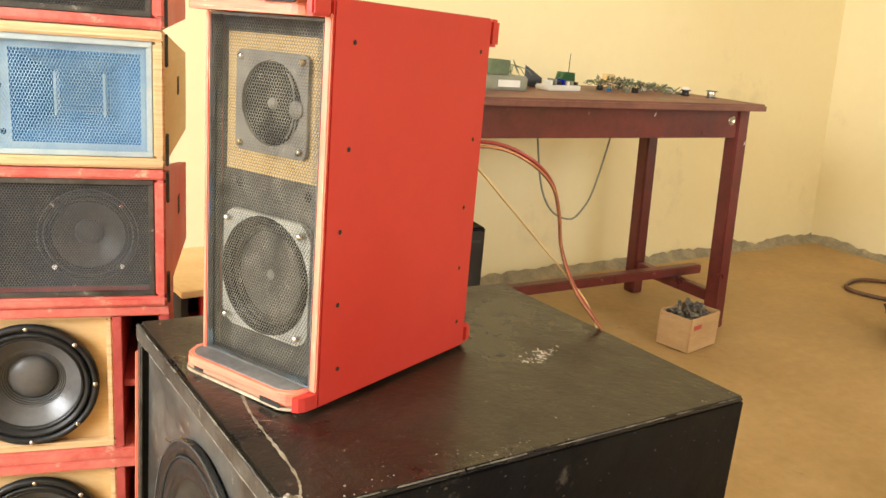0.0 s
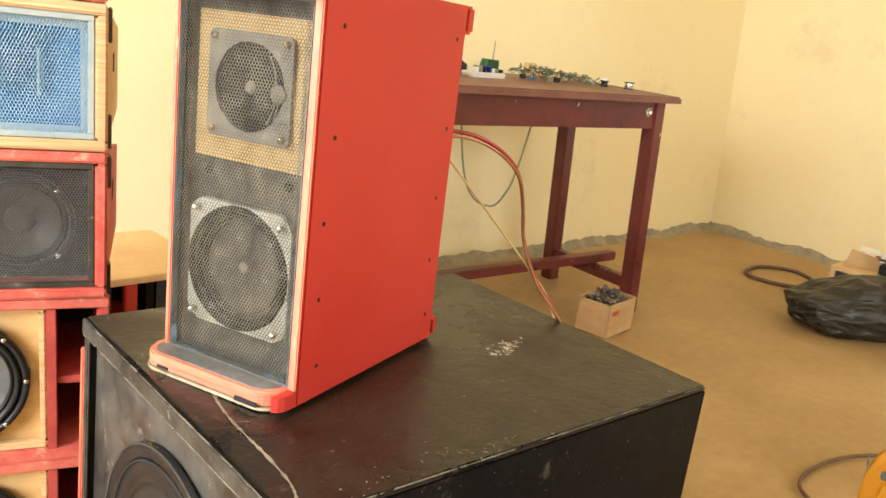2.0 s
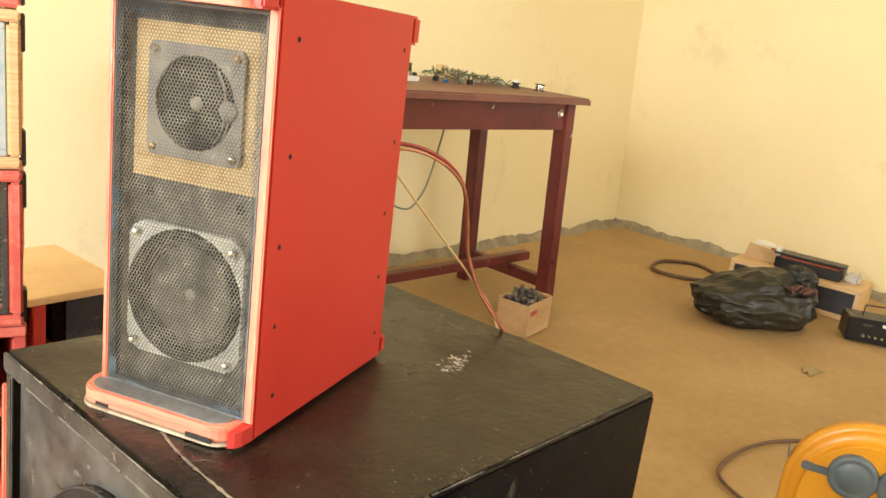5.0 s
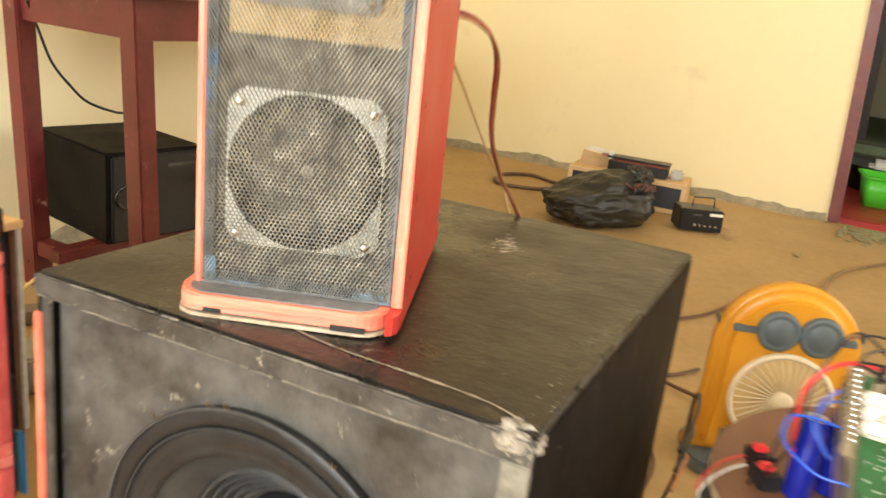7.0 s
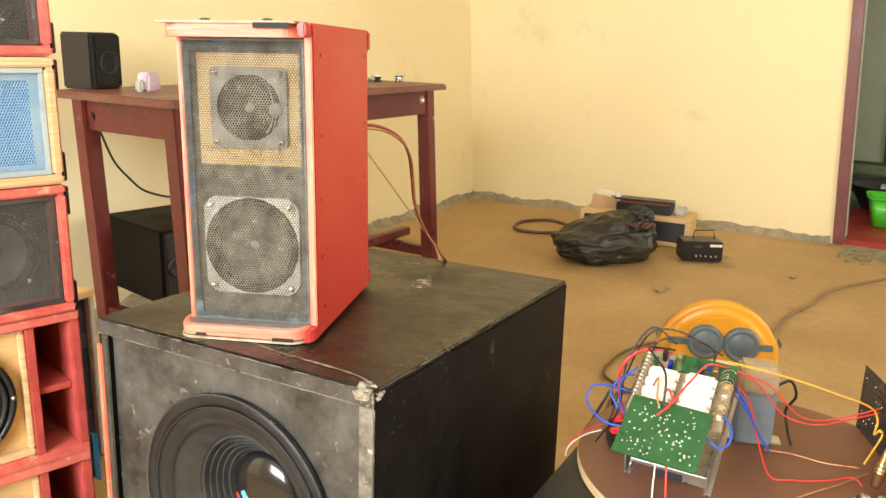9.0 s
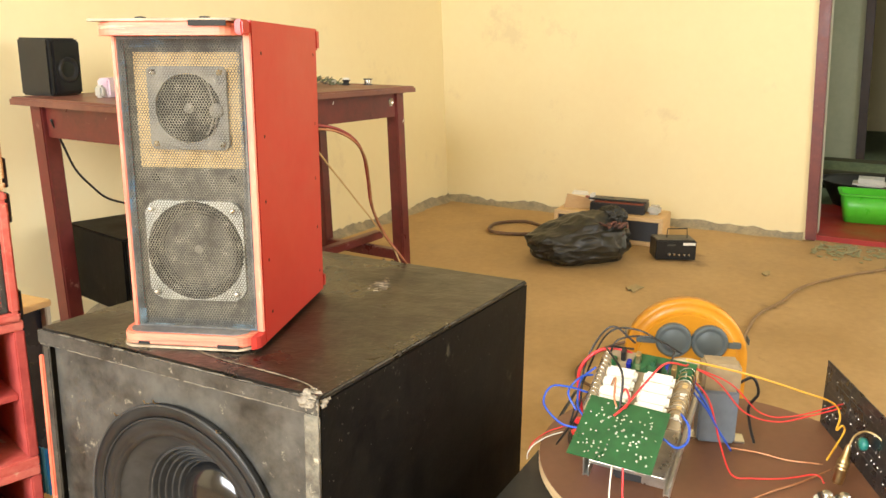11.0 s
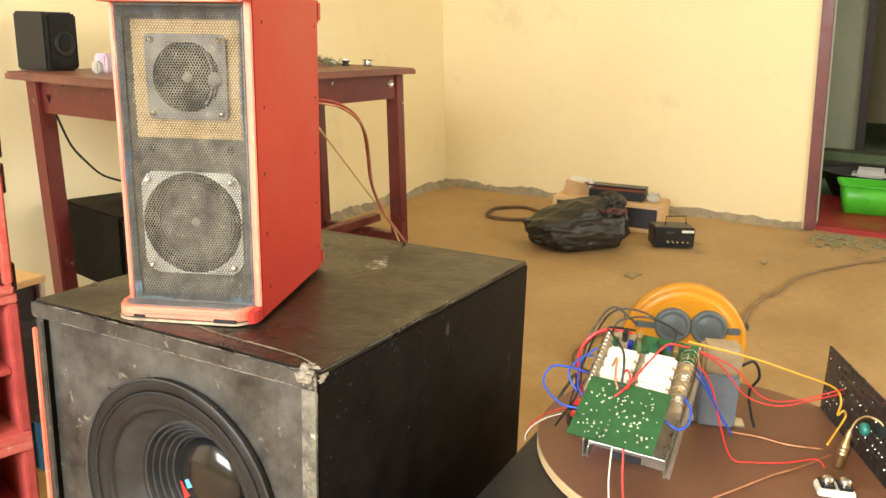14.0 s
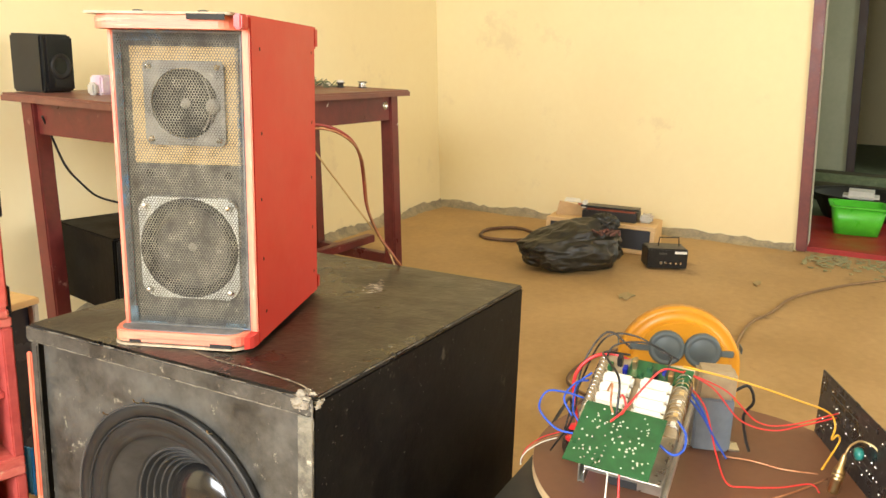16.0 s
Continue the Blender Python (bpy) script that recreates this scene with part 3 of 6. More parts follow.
for v in crn.verts:
    q = v.co * (1 + 0.35 * noise.noise(v.co * 2.3) + 0.2 * noise.noise(v.co * 6))
    v.co = Vector((w2 - 0.017 + q.x * 0.0185, 0.006 + q.y * 0.0125, SH - 0.008 + q.z * 0.0098))
part("chipped_corner", crn, CHIP, sub, "broken corner showing bare chipboard")
driver(sub, SX, 0.003, SZ, SR, "woofer", RUBBER, RUBBER, CONE, CAP_GLOSS, depth=0.36, cap_r=0.36, rings=9, screws=0, cap_gloss=True, flat=0.3, ripple=0.0034, from_f=0.38)
RIM = Matrix.Translation((SX, 0.003, SZ)) @ FACE
part("rim_gap", lathe([(SR * 0.893, 0.0046), (SR * 0.889, 0.0062), (SR * 0.879, 0.0062), (SR * 0.875, 0.0042)], RIM, 64), DARK, sub, "dark gap inside the woofer's rim", True)
part("rim_lip", lathe([(SR * 1.0, 0.0050), (SR * 1.004, 0.0066), (SR * 0.996, 0.0074), (SR * 0.988, 0.0066)], RIM, 64), CONE, sub, "thin raised lip of the rim", True)
chip_rng = random.Random(12)
flake = None
for _ in range(16):
    a, rr = radians(-14 + chip_rng.gauss(0, 3.2)), SR * chip_rng.uniform(0.93, 1.0)
    r = chip_rng.uniform(0.0012, 0.0032)
    flake = lathe([(r, 0.0), (r * 0.7, r * 0.5), (0, r * 0.6)], RIM @ Matrix.Translation((rr * math.cos(a), rr * math.sin(a), 0.0058)), 6, flake)
part("rim_chip", flake, CHIP, sub, "pale chipped place on the woofer's rim")
for a in (100, 106, 63, 128):
    c, q = SR * math.cos(radians(a)), SR * math.sin(radians(a))
    part("staple", tube([(SX + c, 0.0, SZ + q), (SX + c * 1.01, -0.006, SZ + q * 1.02), (SX + c * 1.015, -0.008, SZ + q * 1.05)], 0.0007, 3, 5), BRASS, sub)

RED_M = pose(0.592, 1.3985, 0.5935, -1.1, -0.8, -69.6)
rs = thing("red_speaker", RED_M, "small red two-way speaker box with wire mesh front on the subwoofer", "speaker")
RW, RD, RH = 0.168, 0.247, 0.374
h2 = RW / 2
part("side_panel", block(h2 - 0.009, h2, -0.004, RD - 0.006, 0.002, RH - 0.001, 0.0015), RED, rs, "flat bright red side with small screw holes")
part("side_panel", block(-h2 + 0.004, -h2 + 0.0100, -0.002, RD - 0.006, 0.018, RH - 0.018, 0.0015), RED, rs)
part("back_panel", block(-h2 + 0.0105, h2 - 0.0095, RD - 0.024, RD - 0.010, 0.018, RH - 0.018), RED, rs)
part("edge_trim", block(h2 - 0.0088, h2 - 0.0004, -0.0075, -0.0045, 0.018, RH - 0.014, 0.001), BRUSHED, rs, "brushed pale red front edge")
part("edge_trim", block(-h2 + 0.0043, -h2 + 0.0098, -0.0055, -0.0025, 0.018, RH - 0.018, 0.001), BRUSHED, rs, "brushed pale red front edge")


def rs_plate(name, z0, z1, front, label):
    out = round_rect(-h2 - 0.004, h2 - 0.0095, front, RD + 0.012, 0.022, 6, (0, 0, 1, 1))
    base = part(name, plate(out, z0, z1, bevel=0.002), RED_PLY, rs, label)
    return base


bp = rs_plate("bottom_plate", 0.0045, 0.0175, -0.028, "rounded red plywood foot plate with worn edge")
part("foot_skin", plate(round_rect(-h2 - 0.005, h2 - 0.0095, -0.029, RD + 0.01, 0.022, 6, (0, 0, 1, 1)), 0.0, 0.0028), UNDER_PLY, bp, "pale bare under layer of the plate")
part("plate_gap", plate(round_rect(-h2 - 0.002, h2 - 0.0115, -0.0255, RD + 0.006, 0.020, 6, (0, 0, 1, 1)), 0.0028, 0.0046), DARK, bp, "dark gap between the layers")
part("scorch_mark", block(-h2 + 0.020, -h2 + 0.034, -0.0288, -0.0278, 0.0046, 0.0075), DARK, bp, "small dark mark on the plate")
part("ledge", plate(round_rect(-h2 + 0.003, h2 - 0.018, -0.024, 0.006, 0.018, 6, (0, 0, 1, 1)), 0.0177, 0.0185), LEDGE, bp, "scraped grey ledge before the mesh")
part("corner_front", plate([(h2 - 0.0093, -0.028), (h2 - 0.004, -0.025), (h2 - 0.001, -0.019), (h2, -0.0045), (h2 - 0.0093, -0.0045)], 0.003, 0.0172), RED, bp)
part("scorch_mark", block(h2 - 0.050, h2 - 0.024, -0.0302, -0.0292, 0.0030, 0.0075), DARK, bp, "blackened notch in the plate")
tp = rs_plate("top_plate", RH - 0.0175, RH - 0.003, -0.030, "red plywood top plate overhanging the front")
part("lid_skin", plate(round_rect(-h2 - 0.007, h2 - 0.0096, -0.034, RD + 0.008, 0.004, 2), RH - 0.0028, RH), UNDER_PLY, tp, "thin grubby sheet on top")
part("corner_front", block(h2 - 0.0093, h2, -0.030, -0.0078, RH - 0.017, RH - 0.001, 0.002), RED, tp)
part("scorch_mark", block(h2 - 0.058, h2 - 0.016, -0.0352, -0.0345, RH - 0.0080, RH - 0.0020), DARK, tp, "blackened notch in the plate")
part("rear_lip", block(h2 - 0.0093, h2, RD - 0.0055, RD + 0.012, RH - 0.030, RH - 0.001, 0.003), RED, tp)
part("rear_lip", block(h2 - 0.0093, h2, RD - 0.0055, RD + 0.010, 0.002, 0.026, 0.004), RED, bp)
part("baffle", block(-h2 + 0.0105, h2 - 0.0095, 0.022, 0.034, 0.0178, RH - 0.0178), GREY_BAFFLE, rs, "grey felted front baffle")
part("lining", block(-h2 + 0.0101, -h2 + 0.0104, -0.001, 0.0112, 0.0186, RH - 0.018), GREY_BAFFLE, rs, "dark felt lining")
part("lining", block(-h2 + 0.0106, h2 - 0.0096, 0.0065, 0.0112, 0.0178, 0.0186), GREY_BAFFLE, rs, "dark felt lining")
part("tweeter_panel", block(-0.062, 0.064, 0.0182, 0.0215, 0.214, 0.344), TAN, rs, "tan plywood panel round the tweeter")
TWZ = 0.282
sqr = round_rect(-0.047, 0.047, -0.047, 0.047, 0.008, 11)
cir = [(0.039 * math.cos(radians(45 - 180 / 48 * 0 + 360 * (i + 0.5) / 48 - 49)), 0.039 * math.sin(radians(45 + 360 * (i + 0.5) / 48 - 49))) for i in range(48)]
tw = part("tweeter", ring_plate(sqr, cir, 0.0, 0.004, Matrix.Translation((0.002, 0.0175, TWZ)) @ FACE), TWEETER, rs, "square grey tweeter with a dark grille")
part("horn", lathe([(0.0385, 0.001), (0.030, 0.0002), (0.014, 0.0001), (0.008, 0.0006), (0, 0.001)], Matrix.Translation((0.002, 0.0175, TWZ)) @ FACE, 40), DARK, tw, "", True)
part("phase_plug", lathe([(0.006, -0.001), (0.005, 0.002), (0, 0.003)], Matrix.Translation((0.002, 0.0165, TWZ)) @ FACE, 16), TWEETER, tw, "", True)
part("tab", lathe([(0.0085, 0.0), (0.0085, 0.0012), (0.007, 0.002), (0, 0.0022)], Matrix.Translation((0.036, 0.0134, TWZ - 0.002)) @ FACE, 22), TWEETER, tw, "rounded grey tab", True)
for r_, a0, a1 in ((0.030, -62, -14), (0.030, 10, 58), (0.036, -52, -16)):
    part("rib", tube([(0.014 + r_ * 0.62 * math.cos(radians(a0 + (a1 - a0) * k / 4)), 0.0136, TWZ + r_ * 1.1 * math.sin(radians(a0 + (a1 - a0) * k / 4))) for k in range(5)], 0.0009, 3, 5), TWEETER, tw)
for sx in (-1, 1):
    for sz in (-1, 1):
        part("screw", lathe([(0.0035, 0.003), (0.0035, 0.006), (0.002, 0.0075), (0, 0.0075)], Matrix.Translation((0.002 + sx * 0.040, 0.0168, TWZ + sz * 0.040)) @ FACE, 10), STEEL if sx * sz < 0 else BRASS, tw, "", True)
driver(rs, 0.0, 0.0175, 0.111, 0.0665, "woofer", SILVER, RUBBER, CONE_GREY, DUSTY_CAP, depth=0.20, cap_r=0.36, square=True, rings=6, ripple=0.0026, from_f=0.02, rim_label="white steel frame woofer with grey cone")
for sx in (-1, 1):
    part("screw_hole", lathe([(0.005, 0.0008), (0.0035, 0.0012), (0, 0.0006)], Matrix.Translation((sx * 0.047, 0.0222, 0.196)) @ FACE, 12), DARK, rs)
# the front stands close behind the mesh
for ob in rs.children:
    if ob.name.split(".")[0] in ("baffle", "tweeter_panel", "tweeter", "woofer") or (ob.name.startswith("screw_hole") and abs(ob.data.vertices[0].co.x) < 0.06):
        ob.location.y -= 0.0102
    if ob.name.startswith("tweeter"):
        ob.location.z -= 0.005
gm = wire_mesh(RW - 0.0205, RH - 0.037, 0.0033, 0.00105, 0.0005)
bmesh.ops.transform(gm, matrix=Matrix.Translation((-h2 + 0.0105, -0.0036, 0.0185)), verts=gm.verts)
grille = part("grille", gm, MESH, rs, "grey hexagonal wire mesh")
# the mesh is doubled where it folds back along the frame
ia, ib, ja_, jb_ = -h2 + 0.0105, h2 - 0.0098, 0.0187, RH - 0.018
for x0, x1, z0, z1, f in ((ia, ib, ja_, ja_ + 0.011, 1), (ia, ib, jb_ - 0.012, jb_, 1), (ia, ia + 0.008, ja_ + 0.0115, jb_ - 0.0125, 0), (ib - 0.008, ib, ja_ + 0.0115, jb_ - 0.0125, 0)):
    fold = wire_mesh(x1 - x0, z1 - z0, 0.0024, 0.0009, 0.0007)
    bmesh.ops.transform(fold, matrix=Matrix.Translation((x0, -0.0048, z0)), verts=fold.verts)
    part("mesh_fold", fold, BLUE_FELT, grille, "folded mesh edge with traces of blue paint")
for x0, x1, z0, z1 in ((ia, ib, ja_, ja_ + 0.002), (ia, ib, jb_ - 0.003, jb_), (ia, ia + 0.0018, ja_ + 0.0025, jb_ - 0.0035), (ib - 0.0025, ib, ja_ + 0.0025, jb_ - 0.0035)):
    part("mesh_border", block(x0, x1, -0.0055, -0.0015, z0, z1, 0.0008), BLUE_FELT, grille, "blue-grey painted mesh border")
for x0, x1, z0, z1 in ((ia + 0.002, ia + 0.010, ja_ + 0.002, ja_ + 0.022), (ia + 0.012, ia + 0.045, ja_ + 0.0022, ja_ + 0.004), (ib - 0.030, ib - 0.006, ja_ + 0.0022, ja_ + 0.007)):
    fleck = wire_mesh(x1 - x0, z1 - z0, 0.0024, 0.0011, 0.0007)
    bmesh.ops.transform(fleck, matrix=Matrix.Translation((x0, -0.0056, z0)), verts=fleck.verts)
    part("paint_trace", fleck, BLUE_TRACE, grille, "blue paint left on the mesh")
for z in (0.035, 0.10, 0.17, 0.245, 0.338):
    for y in (0.018, RD - 0.028):
        part("screw_hole", lathe([(0.0024, 0.0003), (0, 0.0006)], Matrix.Translation((h2 + 0.0002, y + 0.004 * math.sin(z * 60), z)) @ pose(0, 0, 0, 0, 90, 0), 8), DARK, rs)
for k in (-0.045, 0.03):
    part("top_knob", lathe([(0.006, 0), (0.006, 0.003), (0, 0.004)], Matrix.Translation((k, 0.0, RH)), 12), BLACK_PLASTIC, tp)
part("terminal", tube([(0.03, RD - 0.012, 0.20), (0.03, RD + 0.012, 0.20)], 0.004, smooth=False), BLACK_PLASTIC, rs)
part("terminal", tube([(0.055, RD - 0.012, 0.19), (0.055, RD + 0.012, 0.19)], 0.004, smooth=False), BLACK_PLASTIC, rs)


# ---- work table ----
TB = pose(2.075, 2.590, 0, 0, 0, -2.5)
table = thing("work_table", TB, "dark red painted wooden work table with dusty top", "table")
TL, TD, TZ = 1.36, 0.52, 0.781
part("tabletop", plate(round_rect(-TL / 2, TL / 2, -TD / 2, TD / 2, 0.01, 3), TZ - 0.022, TZ, bevel=0.006), TABLE_TOP, table, "scratched dusty red-brown top")
for sy in (-1, 1):
    part("apron", block(-TL / 2 + 0.045, TL / 2 - 0.045, sy * (TD / 2 - 0.055) - 0.011, sy * (TD / 2 - 0.055) + 0.011, TZ - 0.115, TZ - 0.0225, 0.002), TABLE, table)
for sx in (-1, 1):
    part("apron", block(sx * (TL / 2 - 0.065) - 0.011, sx * (TL / 2 - 0.065) + 0.011, -TD / 2 + 0.085, TD / 2 - 0.085, TZ - 0.115, TZ - 0.0225, 0.002), TABLE, table)
    for sy in (-1, 1):
        x, y = sx * (TL / 2 - 0.065), sy * (TD / 2 - 0.062)
        part("leg", block(x - 0.026, x + 0.026, y - 0.026, y + 0.026, 0, TZ - 0.0225, 0.004), TABLE, table)
    part("stretcher", block(sx * (TL / 2 - 0.065) - 0.02, sx * (TL / 2 - 0.065) + 0.02, -TD / 2 + 0.089, TD / 2 - 0.089, 0.085, 0.125, 0.003), TABLE, table)
part("stretcher", block(-TL / 2 - 0.03, TL / 2 + 0.06, -0.02, 0.02, 0.126, 0.158, 0.003), TABLE, table)
for x, z in ((0.20, TZ - 0.05), (TL / 2 - 0.055, TZ - 0.14)):
    part("paint_chip", plate([(x, z), (x + 0.006, z + 0.004), (x + 0.009, z + 0.014), (x + 0.003, z + 0.008)], 0.0, 0.0008, Matrix.Translation((0, -TD / 2 + (0.0435 if x < 0.3 else 0.0355), 0)) @ FACE), WHITE, table, "white paint chip")
part("cable_hole", lathe([(0.016, 0.0), (0.016, 0.003), (0.012, 0.0035), (0.011, 0.001), (0, 0.0005)], Matrix.Translation((TL / 2 - 0.12, -TD / 2 + 0.0435, TZ - 0.058)) @ FACE, 20), STEEL, table, "round hole with a pale rim", True)
for ob in table.children:
    lean(ob)

rng = random.Random(7)

# scratches on the subwoofer's top
def scratch(name, pts, width, parent, material, z, label):
    line = smooth_line(pts, 6)
    bm2 = bmesh.new()
    rows = []
    for i, q in enumerate(line):
        d = (line[min(i + 1, len(line) - 1)] - line[max(i - 1, 0)]).normalized()
        n = Vector((-d.y, d.x, 0)) * width * rng.uniform(0.25, 1.0)
        rows.append([bm2.verts.new(q + n), bm2.verts.new(q - n)])
    for a, b in zip(rows, rows[1:]):
        bm2.faces.new((a[0], a[1], b[1], b[0]))
    bmesh.ops.translate(bm2, vec=(0, 0, z), verts=bm2.verts)
    return part(name, bm2, material, parent, label)


DUST = mat("pale_dust_mark", (0.30, 0.25, 0.18), (0.14, 0.115, 0.08), 0.8, scale=40, bump=0.2)
scratch("scratch", [(0.208, 0.010, 0), (0.19, 0.019, 0), (0.169, 0.024, 0), (0.13, 0.027, 0), (0.096, 0.028, 0), (0.07, 0.029, 0), (0.05, 0.031, 0), (0.03, 0.034, 0), (0.013, 0.038, 0)], 0.0023, sub, DUST, SH + 0.0006, "long pale scratch")
scratch("scratch", [(0.016, 0.037, 0), (0.0, 0.043, 0), (-0.02, 0.051, 0), (-0.035, 0.053, 0)], 0.0007, sub, DUST, SH + 0.0006, "thin end of the scratch")
scratch("scratch", [(0.07, 0.029, 0), (0.075, 0.042, 0), (0.088, 0.050, 0)], 0.0006, sub, DUST, SH + 0.0007, "fine side scratch")
SCUFF_PALE = mat("pale_scuff", (0.62, 0.57, 0.48), (0.26, 0.22, 0.17), 0.85, scale=90, bump=0.3)
scuff = bmesh.new()
for _ in range(70):
    a = rng.uniform(0, 6.28)
    f = rng.gauss(0, 0.5)
    x, y = 0.040 - 0.012 * f + rng.gauss(0, 0.005), 0.392 + 0.030 * f + rng.gauss(0, 0.007)
    r = rng.uniform(0.0008, 0.0034)
    lathe([(r, 0), (r * 0.7, 0.0002), (0, 0.0003)], Matrix.Translation((x, y, SH + 0.0002)) @ pose(0, 0, 0, 0, 0, math.degrees(a)) @ Matrix.Diagonal((rng.uniform(0.3, 0.7), rng.uniform(0.8, 2.0), 1, 1)), 6, scuff)
part("scuff", scuff, SCUFF_PALE, sub, "pale scuffed patch")["kind"] = "stuff"
specks = bmesh.new()
for _ in range(130):
    x, y = rng.uniform(-w2 + 0.01, w2 - 0.005), min(SD - 0.01, abs(rng.gauss(0.0, 0.28)) + 0.005)
    if rng.random() < 0.4:
        x = w2 - abs(rng.gauss(0, 0.02)) - 0.002
    r = rng.uniform(0.0003, 0.0009) if rng.random() < 0.9 else rng.uniform(0.001, 0.0015)
    lathe([(r, 0), (r * 0.7, r * 0.4), (0, r * 0.5)], Matrix.Translation((x, y, SH + 0.0002)), 5, specks)
part("dust_specks", specks, CHIP, sub, "white dust specks")["kind"] = "stuff"
rubs = bmesh.new()
for _ in range(110):
    y, z = rng.uniform(0.002, SD - 0.004), SH - 0.004 - abs(rng.gauss(0, 0.05))
    if rng.random() < 0.3:
        y, z = abs(rng.gauss(0, 0.02)) + 0.002, rng.uniform(0.05, SH - 0.01)
    r = rng.uniform(0.0004, 0.0012)
    lathe([(r, 0), (r * 0.7, r * 0.25), (0, r * 0.3)], Matrix.Translation((w2 + 0.0001, y, z)) @ pose(0, 0, 0, 0, 90, 0) @ Matrix.Diagonal((rng.uniform(0.5, 1.4), rng.uniform(0.5, 2.2), 1, 1)), 5, rubs)
part("rub_marks", rubs, mat("dull_rub_mark", (0.075, 0.066, 0.05), (0.025, 0.022, 0.017), 0.7, scale=60), sub, "small pale rub marks on the side")["kind"] = "stuff"
# printed letters on the woofer's cap are plain bars
for k in range(3):
    part("logo_bar", block(0.016 * k, 0.014 + 0.016 * k, 0.0, 0.0012, 0, 0.021), INK_RED, sub, "red printed mark").matrix_local = Matrix.Translation((SX - 0.030, 0.0405, SZ - 0.026)) @ pose(0, 0, 0, -16, -28, 10)
for k in range(3):
    part("logo_bar", block(0.011 * k, 0.009 + 0.011 * k, 0.0, 0.0012, 0, 0.011), INK_BLUE, sub, "light blue printed mark").matrix_local = Matrix.Translation((SX - 0.022, 0.0385, SZ - 0.010)) @ pose(0, 0, 0, -10, -28, 10)


# ---- speaker stack ----
STACK = pose(0.603, 1.768, 0, 0, 0, -17)
CW, CD = 0.372, 0.30


def array_cabinet(z, h, frame_mat, side_mat, label, kind):
    """A flat line-array box: hexagonal sides, a framed and meshed front."""
    t = thing("line_array_speaker", STACK @ Matrix.Translation((0, 0, z)), label, "speaker", "stacked line array speakers")
    side = [(0.012, 0.0), (CD, h * 0.06), (CD, h * 0.76), (0.012, h)]
    swap = Matrix(((0, 0, 1, 0), (1, 0, 0, 0), (0, 1, 0, 0), (0, 0, 0, 1)))
    for x in (-0.012, -CW):
        flare = plate(side, x, x + 0.012, swap)
        for v in flare.verts:
            v.co.x += (0.030 if x > -0.1 else -0.030) * v.co.y / CD
        part("side_panel", flare, side_mat, t, "tapered side panel")
    part("top_panel", plate([(0.012, h - 0.010), (CD, h * 0.78 - 0.010), (CD, h * 0.78), (0.012, h)], -CW + 0.0125, -0.0125, swap), side_mat, t)
    part("bottom_panel", plate([(0.012, 0), (CD, h * 0.22), (CD, h * 0.22 + 0.010), (0.012, 0.010)], -CW + 0.0125, -0.0125, swap), side_mat, t)
    part("back_panel", block(-CW + 0.0125, -0.0125, CD - 0.012, CD, h * 0.23, h * 0.77), side_mat, t)
    b = 0.014
    for x0, x1, z0, z1 in ((-CW, 0.004, 0.001, b), (-CW, 0.004, h - b, h - 0.001), (-CW, -CW + b, b + 0.0005, h - b - 0.0005), (-b + 0.004, 0.004, b + 0.0005, h - b - 0.0005)):
        part("front_frame", block(x0, x1, -0.012, 0.0115, z0, z1, 0.003), frame_mat, t)
    for z0, z1 in ((0.004, 0.045), (h - 0.045, h - 0.004)):
        part("rigging_plate", block(0.0042, 0.0085, -0.008, 0.010, z0, z1, 0.0012), BLACK_PLASTIC, t, "black steel link")
    part("handle_hole", block(-0.002, 0.0008, -0.011, 0.011, -h * 0.08, h * 0.08, 0.001), DARK, t).matrix_local = Matrix.Translation((0.030 * 0.62, CD * 0.62, h * 0.52)) @ pose(0, 0, 0, 0, 0, -5.7)
    for zz in (0.3, 0.68):
        part("screw", lathe([(0.003, 0), (0.002, 0.0015), (0, 0.002)], Matrix.Translation((0, 0.04, h * zz)) @ pose(0, 0, 0, 0, 90, 0), 8), DARK, t)
    x0, x1 = -CW + b + 0.001, -b + 0.003
    z0, z1 = b + 0.001, h - b - 0.001
    if kind == "blue":
        hx0, hx1, hz0, hz1 = -0.178, -0.026, 0.028, h - 0.032
        for a0, a1, c0, c1 in ((x0, hx0, z0, z1), (hx1, x1, z0, z1), (hx0, hx1, z0, hz0), (hx0, hx1, hz1, z1)):
            part("baffle", block(a0, a1, 0.011, 0.018, c0, c1), BLUE_PLATE, t, "pale blue front plate")
        hb_ = bmesh.new()
        rings_ = []
        for f, y in ((1.0, 0.0115), (0.80, 0.030), (0.62, 0.055), (0.46, 0.075), (0.40, 0.12)):
            cx, cz = (hx0 + hx1) / 2, (hz0 + hz1) / 2
            rings_.append([hb_.verts.new((cx + sx * f * (hx1 - hx0) / 2, y, cz + sz * f * (hz1 - hz0) / 2)) for sx, sz in ((-1, -1), (1, -1), (1, 1), (-1, 1))])
        for ra, rb_ in zip(rings_, rings_[1:]):
            for i in range(4):
                hb_.faces.new((ra[i], ra[(i + 1) % 4], rb_[(i + 1) % 4], rb_[i]))
        hb_.faces.new(rings_[-1])
        horn = part("horn", hb_, BLUE_HORN, t, "deep blue square horn")
        part("horn_vane", block((hx0 + hx1) / 2 + 0.028, (hx0 + hx1) / 2 + 0.031, 0.045, 0.08, hz0 + 0.03, hz1 - 0.03), BLUE_PLATE, horn)
        part("horn_vane", block((hx0 + hx1) / 2 - 0.031, (hx0 + hx1) / 2 - 0.028, 0.045, 0.08, hz0 + 0.03, hz1 - 0.03), BLUE_PLATE, horn)
